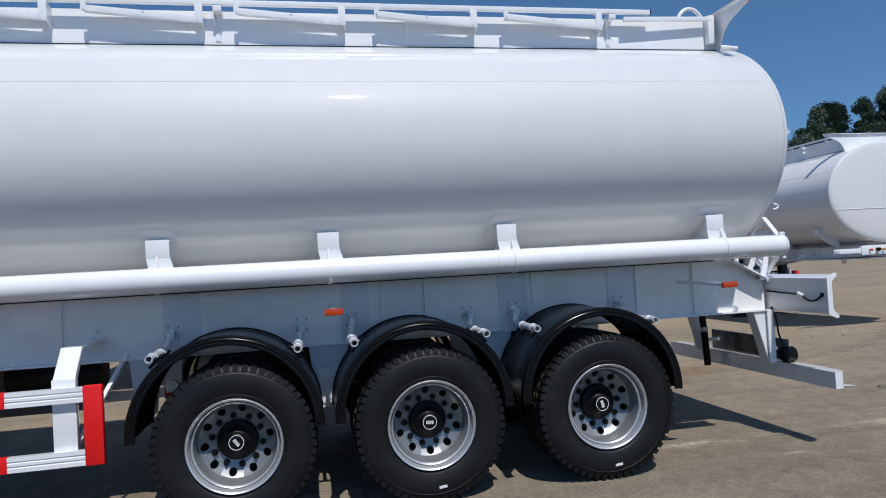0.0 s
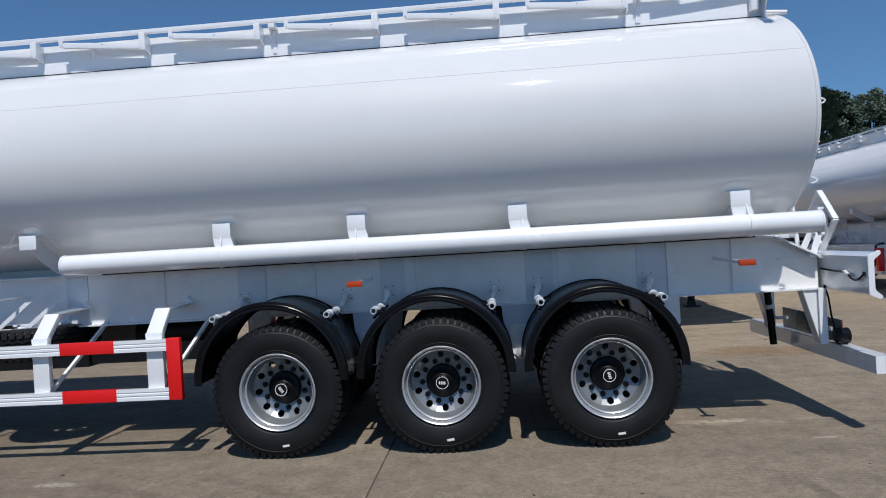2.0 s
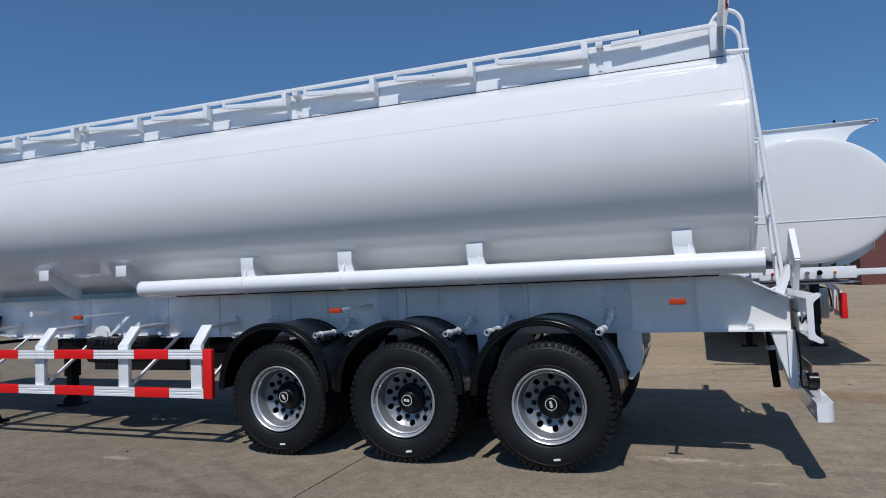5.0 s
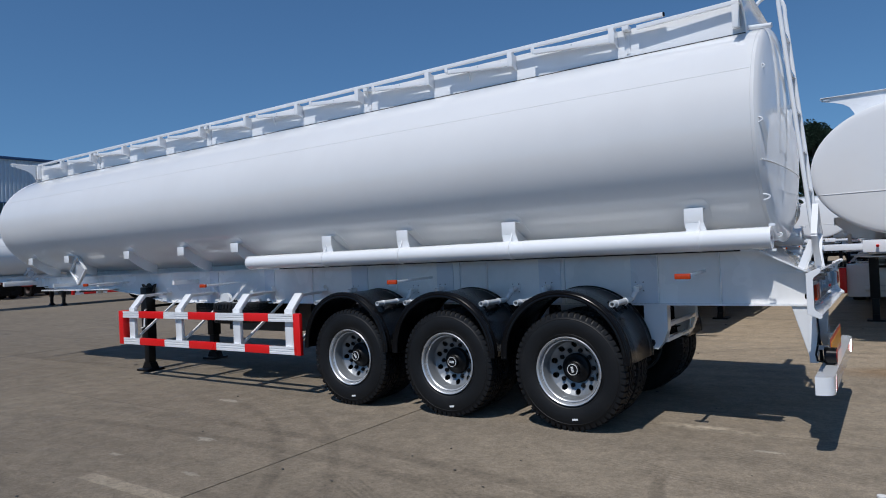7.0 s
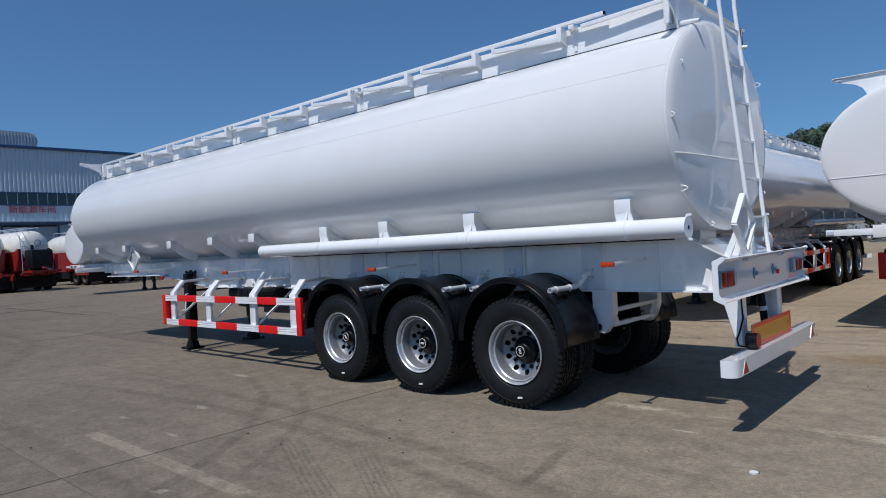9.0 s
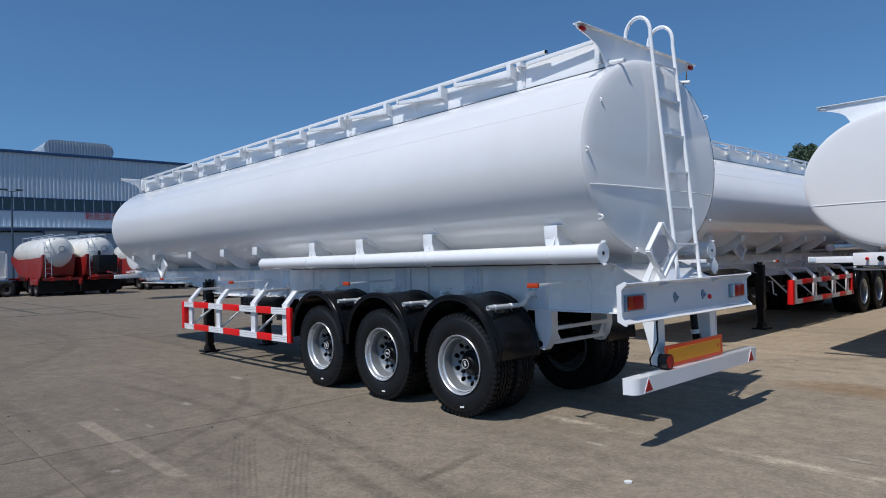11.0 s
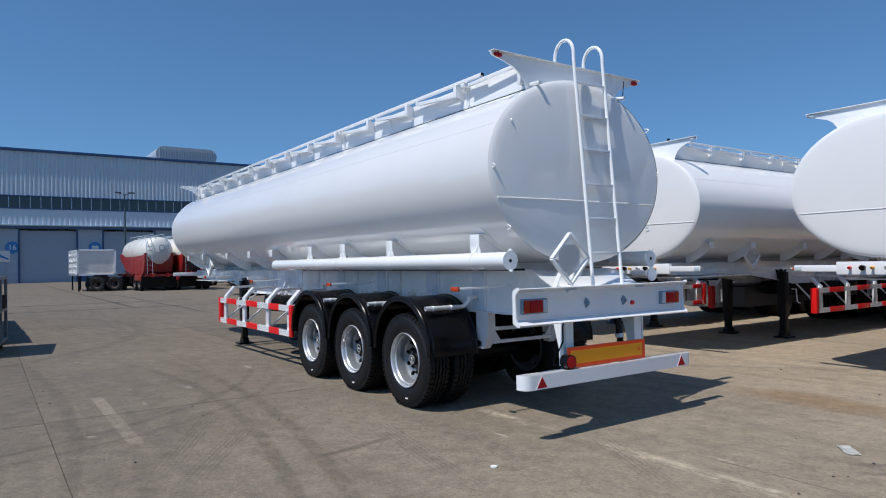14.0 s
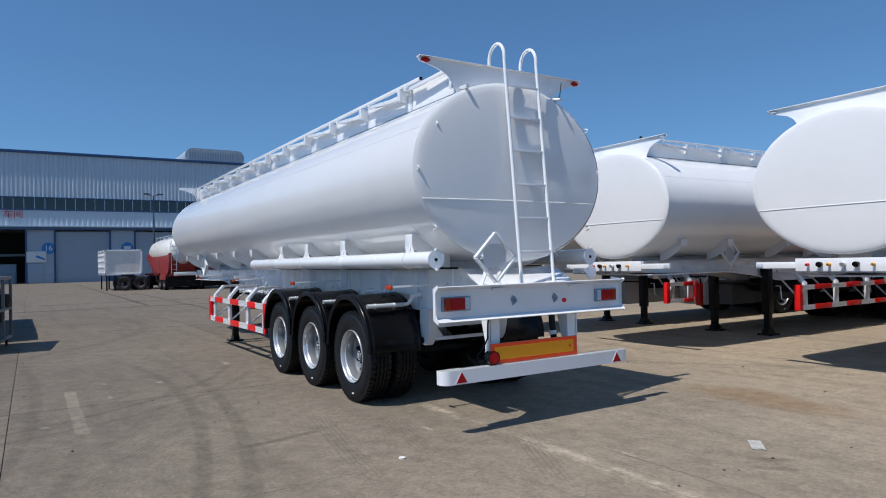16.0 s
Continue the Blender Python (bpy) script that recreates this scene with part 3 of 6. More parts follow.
def build_walkway(parent):
    """Coamings, the folded handrail with its sloping links, hinge posts and supports on top."""
    posts = [-9.95, -8.93, -7.91, -6.89, -5.87, -4.86, -3.85, -2.81, -1.77, -0.73, 0.34]
    for side in (0, 1):
        def yy(y):
            return y if side == 0 else 2 * YC - y
        bm = bmesh.new()
        box(bm, -10.93, 1.50, yy(0.63), yy(0.638), 3.33, 3.634)
        coaming = part("coaming", bm, WHITE, parent)
        bm = bmesh.new()
        box(bm, -10.93, 1.50, yy(0.618), yy(0.6295), tank_z(0.62) - 0.008, tank_z(0.62) + 0.007, 0.002)
        part("seal_strip", bm, PLASTIC, coaming)
        for x in (-10.93, 1.40):
            bm = bmesh.new()
            box(bm, x, x + 0.06, yy(0.56), yy(0.629), 3.42, 3.66, 0.004)
            part("end_stay", bm, WHITE, coaming)
        for i, x in enumerate(posts):
            # hinge post: a face plate, a web running back to the coaming and a bolt
            bm = bmesh.new()
            box(bm, x, x + 0.054, yy(0.520), yy(0.527), 3.508, 3.650, 0.002)
            prism(bm, [(yy(0.527), 3.508), (yy(0.527), 3.650), (yy(0.629), 3.624), (yy(0.629), 3.480)], x + 0.048, x + 0.054, "x")
            box(bm, x, x + 0.054, yy(0.527), yy(0.575), 3.642, 3.648, 0.001)
            post = part("post", bm, WHITE, parent)
            bm = bmesh.new()
            rod(bm, (x + 0.015, yy(0.520), 3.522), (x + 0.015, yy(0.514), 3.522), 0.007, 8)
            part("bolt", bm, STEEL, post)
            back = posts[i - 1] if i else -10.87
            start = back + 0.275
            # sloping link from the hinge lug down to the post
            bm = bmesh.new()
            bar(bm, (start + 0.02, yy(0.546), 3.602), (x + 0.046, yy(0.546), 3.538), 0.046, 0.044, (0, 0, 1), 0.003)
            link = part("rail_link", bm, WHITE, parent)
            bm = bmesh.new()
            mid = (start + x) / 2 + 0.03
            prism(bm, [(mid - 0.008, 3.574), (mid + 0.008, 3.574), (mid, 3.588)], yy(0.5215), yy(0.5235), "y")
            part("vent_hole", bm, HOUSING, link)
            # hinge lug with its bolt
            bm = bmesh.new()
            lug = [(start, 3.65), (start, 3.592)] + [(start + 0.018 - 0.018 * math.cos(a), 3.592 - 0.018 * math.sin(a)) for a in [math.pi * q / 6 for q in range(1, 6)]] + [(start + 0.036, 3.592), (start + 0.036, 3.65)]
            prism(bm, lug, yy(0.514), yy(0.521), "y")
            lug_ob = part("hinge_lug", bm, WHITE, parent)
            bm = bmesh.new()
            rod(bm, (start + 0.018, yy(0.514), 3.592), (start + 0.018, yy(0.508), 3.592), 0.007, 8)
            part("bolt", bm, STEEL, lug_ob)
            if i % 3 == 1:
                # support bracket with a foot strap running down the coaming
                bm = bmesh.new()
                box(bm, x + 0.125, x + 0.185, yy(0.532), yy(0.629), 3.606, 3.646, 0.004)
                prism(bm, [(yy(0.54), 3.608), (yy(0.618), 3.608), (yy(0.618), 3.535)], x + 0.125, x + 0.131, "x")
                box(bm, x + 0.130, x + 0.166, yy(0.622), yy(0.6295), 3.405, 3.606, 0.002)
                part("rail_support", bm, WHITE, parent)
            elif i % 3 == 2:
                bm = bmesh.new()
                prism(bm, [(yy(0.62), 3.585), (yy(0.575), 3.585), (yy(0.575), 3.55), (yy(0.618), 3.46)], x + 0.53, x + 0.536, "x")
                box(bm, x + 0.515, x + 0.555, yy(0.573), yy(0.579), 3.525, 3.600, 0.002)
                part("gusset", bm, WHITE, parent)
                bm = bmesh.new()
                prism(bm, [(x + 0.87, 3.628), (x + 0.87, 3.565)] + [(x + 0.89 - 0.02 * math.cos(a), 3.565 - 0.02 * math.sin(a)) for a in [math.pi * q / 6 for q in range(1, 6)]] + [(x + 0.91, 3.565), (x + 0.91, 3.628)], yy(0.618), yy(0.6295), "y")
                part("clip_tab", bm, WHITE, coaming)
        bm = bmesh.new()
        box(bm, -10.8, 0.84, yy(0.530), yy(0.568), 3.648, 3.684, 0.004)
        rail = part("handrail", bm, WHITE, parent)
        bm = bmesh.new()
        box(bm, 0.84, 0.852, yy(0.532), yy(0.566), 3.650, 3.682, 0.002)
        part("end_plug", bm, PLASTIC, rail)
        # loose rear length of rail on its own stay
        bm = bmesh.new()
        bar(bm, (0.60, yy(0.549), 3.604), (1.44, yy(0.575), 3.632), 0.032, 0.036, (0, 0, 1), 0.003)
        part("rail_link", bm, WHITE, parent)
    for x in (-8.9, -6.2, -3.3, -0.6):
        bm = bmesh.new()
        rod(bm, (x, YC, tank_z(YC) - 0.02), (x, YC, tank_z(YC) + 0.10), 0.27, 40)
        cover = part("manhole_neck", bm, WHITE, parent)
        bm = bmesh.new()
        rod(bm, (x, YC, tank_z(YC) + 0.10), (x, YC, tank_z(YC) + 0.135), 0.29, 40)
        part("manhole_cover", bm, STEEL, cover)


def wing_outline(top=3.68):
    half = [(0.13, top), (0.14, top - 0.045), (0.30, top - 0.085), (0.42, top - 0.125), (0.50, top - 0.18), (0.55, top - 0.26), (0.585, top - 0.36)]
    return half + [(2 * YC - y, z) for y, z in reversed(half)]


def build_wings(parent):
    for x, lens, name in ((1.50, RED_LENS, "rear_wing"), (-10.96, CLEAR_LENS, "front_wing")):
        bm = bmesh.new()
        outline = wing_outline()
        low = [(0.6 + 1.24 * i / 8, tank_z(0.6 + 1.24 * i / 8) - 0.02) for i in range(9)]
        top_half = outline[:7]
        rest = outline[7:]
        ring = top_half + low + rest
        prism(bm, ring, x, x + 0.012, "x")
        box(bm, x - 0.035, x + 0.045, 0.14, 2 * YC - 0.14, 3.674, 3.684, 0.002)
        wing = part(name, bm, WHITE, parent, "swept white end wing with marker lamps")
        out = 1 if x > 0 else -1
        for y in (0.215, 2 * YC - 0.215):
            bm = bmesh.new()
            bmesh.ops.create_uvsphere(bm, u_segments=16, v_segments=8, radius=1.0,
                                      matrix=Matrix.Translation((x + 0.006 + 0.012 * out, y, 3.645)) @ Matrix.Diagonal((0.018, 0.055, 0.024, 1)))
            part("marker_lamp", bm, lens, wing)
        if out < 0:
            bm = bmesh.new()
            box(bm, x - 0.01, x + 0.03, 0.68, 0.71, 3.68, 3.73, 0.003)
            part("bolt", bm, PLASTIC, wing)


def build_ladder(parent):
    ladder_x = lambda z: 1.695 + (3.70 - z) * 0.085
    for y in (1.07, 1.50):
        bm = bmesh.new()
        pts = [(ladder_x(1.36), y, 1.36)] + [(ladder_x(z), y, z) for z in (2.0, 2.6, 3.2, 3.70)]
        cx = ladder_x(3.70) - 0.135
        pts += [(cx + 0.135 * math.cos(a), y, 3.755 + 0.165 * math.sin(a)) for a in [math.pi * i / 12 for i in range(13)]]
        pts += [(cx - 0.135, y, 3.60)]
        tube(bm, pts, 0.019, 12)
        part("ladder_rail", bm, WHITE, parent)
    for z in (1.70, 2.05, 2.40, 2.76, 3.11, 3.45):
        bm = bmesh.new()
        box(bm, ladder_x(z) - 0.018, ladder_x(z) + 0.012, 1.07, 1.50, z - 0.012, z + 0.012, 0.003)
        part("ladder_rung", bm, WHITE, parent)


# wheel meshes, turned round the y axis with the outer face towards -y
def tyre_mesh():
    bm = bmesh.new()
    prof = [(0.055, 0.290), (0.035, 0.300), (0.022, 0.318), (0.010, 0.345), (0.002, 0.385), (0.0, 0.420), (0.004, 0.455), (0.012, 0.485), (0.024, 0.508), (0.040, 0.521),
            (0.060, 0.516), (0.145, 0.517), (0.230, 0.516), (0.250, 0.521), (0.266, 0.508), (0.278, 0.485), (0.286, 0.455), (0.290, 0.420), (0.288, 0.385), (0.280, 0.345), (0.268, 0.318), (0.255, 0.300), (0.235, 0.290)]
    lathe(bm, prof, 84)
    for r, y in ((0.3345, 0.0145), (0.470, 0.0075)):    # moulded rings on the outer wall
        lathe(bm, [(y + 0.002, r - 0.006), (y - 0.0025, r), (y + 0.002, r + 0.006)], 84)
    count = 56
    # three zigzag ribs round the crown
    for y0, y1 in ((0.088, 0.112), (0.132, 0.158), (0.178, 0.202)):
        ring = []
        for i in range(2 * 44):
            a = math.pi * i / 44
            sway = 0.0085 if i % 2 else -0.0085
            ring.append([bm.verts.new((r * math.cos(a), y + sway, r * math.sin(a))) for y, r in ((y0, 0.514), (y0 + 0.0015, 0.536), (y1 - 0.0015, 0.536), (y1, 0.514))])
        for p, q in zip(ring, ring[1:] + ring[:1]):
            for k in range(3):
                bm.faces.new((p[k], p[k + 1], q[k + 1], q[k]))
    for row, (y0, y1, lean, half) in ((0, (0.016, 0.072, 0.12, 0.335)), (3, (0.218, 0.274, -0.12, 0.335))):
        for i in range(count):
            a = 2 * math.pi * (i + 0.5 * (row % 2)) / count
            d = 2 * math.pi / count * half
            vs = []
            shoulder = row in (0, 3)
            for y, edge in ((y0, row == 0), (y1, row == 3)):
                for s in (-1, 1):
                    for r in ((0.490 if shoulder and edge else 0.512), 0.5255 if edge else 0.535):
                        aa = a + s * d + lean * d * (1 if y == y1 else -1)
                        yv = y - 0.006 if (row == 0 and edge and r < 0.51) else (y + 0.006 if (row == 3 and edge and r < 0.51) else y)
                        vs.append(bm.verts.new((r * math.cos(aa), yv, r * math.sin(aa))))
            for q in ((0, 1, 3, 2), (4, 6, 7, 5), (0, 4, 5, 1), (2, 3, 7, 6), (1, 5, 7, 3)):
                bm.faces.new([vs[j] for j in q])
    return finish(bm, "tyre", RUBBER, 30)


def sector_plate(bm, r0, r1, count, hole_r, hole_at, y_in, y_out, n_hole=14):
    """A ring plate with a row of round holes, dished from y_out at r1 to y_in at r0."""
    def yy(r):
        return y_in + (y_out - y_in) * max(0.0, (r - r0) / (r1 - r0)) ** 2.0
    half = math.pi / count
    c = Vector((hole_at, 0))
    corners = [Vector((r * math.cos(s * half), r * math.sin(s * half))) - c for r in (r0, r1) for s in (-1, 1)]
    angles = sorted([2 * math.pi * i / n_hole for i in range(n_hole)] + [math.atan2(q.y, q.x) % (2 * math.pi) for q in corners])
    edge = []
    for a in angles:
        way = Vector((math.cos(a), math.sin(a)))
        lo, hi = 0.0, 0.4
        for _ in range(30):
            mid = (lo + hi) / 2
            p = c + way * mid
            inside = r0 <= p.length <= r1 and abs(math.atan2(p.y, p.x)) <= half
            lo, hi = (mid, hi) if inside else (lo, mid)
        edge.append(c + way * lo)
    for k in range(count):
        t = 2 * half * k
        turn = Matrix.Rotation(t, 2)
        outer, inner, deep = [], [], []
        for a, e in zip(angles, edge):
            p = turn @ e
            outer.append(bm.verts.new((p.x, yy(p.length), p.y)))
            q = turn @ (c + hole_r * Vector((math.cos(a), math.sin(a))))
            inner.append(bm.verts.new((q.x, yy(q.length), q.y)))
            deep.append(bm.verts.new((q.x, yy(q.length) + 0.014, q.y)))
        m = len(angles)
        for i in range(m):
            j = (i + 1) % m
            bm.faces.new((outer[i], outer[j], inner[j], inner[i]))
            bm.faces.new((inner[i], inner[j], deep[j], deep[i]))


def wheel_mesh():
    bm = bmesh.new()
    lathe(bm, [(0.262, 0.300), (0.235, 0.283), (0.185, 0.258), (0.150, 0.254), (0.110, 0.258), (0.085, 0.264), (0.066, 0.268), (0.058, 0.272), (0.052, 0.279), (0.056, 0.286), (0.050, 0.290), (0.026, 0.292), (0.014, 0.298), (0.010, 0.305), (0.016, 0.309), (0.026, 0.306), (0.034, 0.296)], 72)
    lathe(bm, [(0.150, 0.255), (0.162, 0.252), (0.172, 0.2475)], 72)
    sector_plate(bm, 0.140, 0.2485, 10, 0.027, 0.216, 0.222, 0.172)
    lathe(bm, [(0.222, 0.142), (0.228, 0.130)], 72)
    for i in range(10):
        a = 2 * math.pi * (i + 0.5) / 10
        p = Vector((0.166 * math.cos(a), 0, 0.166 * math.sin(a)))
        rod(bm, p + Vector((0, 0.226, 0)), p + Vector((0, 0.2195, 0)), 0.025, 12)
    return finish(bm, "wheel", RIM, 40)


def flange_mesh():
    bm = bmesh.new()
    lathe(bm, [(0.054, 0.2865), (0.047, 0.2905), (0.024, 0.2905), (0.012, 0.2965), (0.0075, 0.305), (0.014, 0.3105), (0.027, 0.3075)], 72)
    lathe(bm, [(0.064, 0.2665), (0.056, 0.2705), (0.0505, 0.2775)], 72)
    return finish(bm, "rim_flange", RIM_EDGE, 40)


def hub_mesh():
    bm = bmesh.new()
    lathe(bm, [(0.24, 0.134), (0.200, 0.133), (0.190, 0.126), (0.182, 0.104), (0.172, 0.092), (0.150, 0.074), (0.142, 0.064)], 40)
    lathe(bm, [(0.145, 0.064), (0.120, 0.062), (0.114, 0.054), (0.112, 0.004)], 8)
    return finish(bm, "hub", HUB_BLACK, 35)


def nut_mesh():
    bm = bmesh.new()
    rod(bm, (0, 0.218, 0), (0, 0.200, 0), 0.0215, 8)
    rod(bm, (0, 0.200, 0), (0, 0.182, 0), 0.011, 8)
    return finish(bm, "wheel_nut", HUB_BLACK, 35)


def hub_badge_mesh():
    """Plain pale ring and bars in place of the maker's mark on the hub cap."""
    bm = bmesh.new()
    lathe(bm, [(0.113, 0.050), (0.110, 0.050), (0.110, 0.046), (0.113, 0.046)], 28, closed=True)
    turn = Matrix.Rotation(radians(25), 4, "Y")
    for i in range(4):
        box(bm, -0.026 + 0.014 * i, -0.017 + 0.014 * i, 0.108, 0.114, -0.011, 0.011, 0.0, turn)
    return finish(bm, "hub_badge", STICKER, 35)


TYRE, WHEEL, HUB, BADGE = tyre_mesh(), wheel_mesh(), hub_mesh(), hub_badge_mesh()
FLANGE, NUT = flange_mesh(), nut_mesh()
WHEEL_DARK = WHEEL.copy()
WHEEL_DARK.materials[0] = DARK_RIM
tag_bm = bmesh.new()
box(tag_bm, -0.028, 0.028, -0.0035, -0.001, -0.009, 0.009, 0.001)
TAG = finish(tag_bm, "tyre_tag", STICKER, 0)
HUBS, AXLE_Z = (-2.62, -1.31, 0.0), 0.532


def build_wheels(parent):
    flip = Matrix.Rotation(math.pi, 4, "Z")
    for i, x in enumerate(HUBS):
        spin = (0.5, -0.35, 0.9)[i]
        for y, far, show in ((0.005, False, True), (0.625, True, False), (2 * YC - 0.625, False, False), (2 * YC - 0.005, True, True)):
            m = Matrix.Translation((x, y, AXLE_Z)) @ (flip if far else Matrix.Identity(4)) @ Matrix.Rotation(spin, 4, "Y")
            wheel = part("wheel", WHEEL, None, parent, m=m)
            part("tyre", TYRE, None, wheel, "black ribbed truck tyre")
            if show:
                part("rim_flange", FLANGE, None, wheel, "bright silver rim edge")
                part("hub", HUB, None, wheel, "black greasy hub cap")
                part("hub_badge", BADGE, None, wheel)
                for k in range(10):
                    a = 2 * math.pi * (k + 0.5) / 10
                    part("wheel_nut", NUT, None, wheel, m=Matrix.Translation((0.166 * math.cos(a), 0, 0.166 * math.sin(a))))
                back = Matrix.Rotation(-spin + (-0.12 if not far else 0.2), 4, "Y")
                part("tyre_tag", TAG, None, wheel, "white paper tag", m=back @ Matrix.Translation((0.0, 0.002, -0.425)))
        bm = bmesh.new()
        rod(bm, (x, 0.30, AXLE_Z), (x, 2 * YC - 0.30, AXLE_Z), 0.075, 20)
        for y in (0.66, 2 * YC - 0.66):
            rod(bm, (x, y - 0.03, AXLE_Z), (x, y + 0.03, AXLE_Z), 0.20, 28)
        part("axle", bm, BLACK, parent)
        for y in (0.78, 2 * YC - 0.78):
            bm = bmesh.new()
            for k in range(7):
                half = 0.56 - 0.062 * k
                pts = [(x + half * q, 0.70 - 0.016 * k + 0.075 * (half * q / 0.56) ** 2) for q in (-1, -0.6, -0.2, 0.2, 0.6, 1)]
                prism(bm, pts + [(u, v - 0.013) for u, v in reversed(pts)], y - 0.038, y + 0.038, "y")
            box(bm, x - 0.09, x + 0.09, y - 0.05, y + 0.05, 0.57, 0.72, 0.01)
            part("leaf_spring", bm, BLACK, parent)


def fender_mesh():
    bm = bmesh.new()
    prof = [(0.012, 0.602), (0.004, 0.606), (0.001, 0.616), (0.004, 0.630), (0.002, 0.636), (0.0, 0.646), (0.004, 0.652), (0.002, 0.660), (0.005, 0.669), (0.011, 0.674), (0.018, 0.674), (0.030, 0.664), (0.060, 0.660), (0.070, 0.666), (0.090, 0.666), (0.100, 0.660), (0.560, 0.660), (0.570, 0.666), (0.590, 0.666), (0.600, 0.660),
            (0.635, 0.664), (0.645, 0.674), (0.660, 0.672), (0.660, 0.630), (0.650, 0.652), (0.020, 0.652), (0.017, 0.610)]
    lathe(bm, [(y, r * 0.922) for y, r in prof], 44, start=radians(-2), sweep=radians(184), closed=True)
    return finish(bm, "fender", PLASTIC, 30)


FENDER = fender_mesh()


def build_fenders(parent):
    for x in HUBS:
        for y in (-0.03, 2 * YC - 0.63):
            fender = part("fender", FENDER, None, parent, "black plastic half-round mudguard", m=Matrix.Translation((x - 0.036, y, 0.640)))
            out = 0.065 if y < 1 else 2 * YC - 0.065
            into = 1 if y < 1 else -1
            for dx, z in ((0.43, 1.130), (-0.502, 1.138)):
                away = Vector((dx + 0.036, 0, z - 0.640)).normalized()
                inner = 0.46
                bm = bmesh.new()
                # open tube, its bore left empty
                lathe(bm, [(0.0, 0.0255), (inner * into, 0.0255), (inner * into, 0.019), (0.0, 0.019)], 18, closed=True, centre=(x + dx, out - 0.035 * into, z))
                arm = part("fender_arm", bm, STEEL, parent, "zinc-plated mudguard tube")
                for q in (0.06, 0.30):
                    # U-bolt over the tube, on a rubber pad
                    bm = bmesh.new()
                    side_way = Vector((away.z, 0, -away.x))
                    c = Vector((x + dx, out + q * into, z))
                    arc = [c + 0.0275 * (math.cos(a) * side_way + math.sin(a) * away) for a in [math.pi * k / 8 for k in range(9)]]
                    tube(bm, [c + 0.0275 * side_way - 0.050 * away] + arc + [c - 0.0275 * side_way - 0.050 * away], 0.0055, 7)
                    part("clamp", bm, STEEL, arm)
                    bm = bmesh.new()
                    low = c - 0.036 * away
                    bar(bm, low - 0.06 * side_way, low + 0.06 * side_way, 0.020, 0.022, tuple(away), 0.004)
                    part("rubber_pad", bm, PLASTIC, arm)
                bm = bmesh.new()
                e = x + dx + 0.028
                tube(bm, [(x + dx, out + (inner - 0.09) * into, z), (x + dx, out + (inner + 0.02) * into, z + 0.004), (x + dx + 0.008, out + 0.505 * into, z + 0.03), (e, out + 0.545 * into, z + 0.085), (e, out + 0.645 * into, z + 0.108)], 0.0235, 12)
                part("elbow", bm, FRAME_GREY, arm)
                bm = bmesh.new()
                rod(bm, (e, out + 0.535 * into, z + 0.070), (e, out + 0.530 * into, z + 0.118), 0.031, 14)
                rod(bm, (e, out + 0.54 * into, z + 0.098), (e, out + 0.60 * into, z + 0.106), 0.030, 14)
                part("collar", bm, WHITE, arm)
                bm = bmesh.new()
                box(bm, e - 0.05, e + 0.05, out + 0.643 * into, out + 0.649 * into, z + 0.055, z + 0.165, 0.002)
                part("foot_plate", bm, FRAME_GREY, arm)
                for du, dv in ((-0.036, 0.07), (0.036, 0.07), (-0.036, 0.15), (0.036, 0.15)):
                    bm = bmesh.new()
                    rod(bm, (e + du, out + 0.645 * into, z + dv), (e + du, out + 0.637 * into, z + dv), 0.006, 8)
                    part("bolt", bm, BLACK, arm)


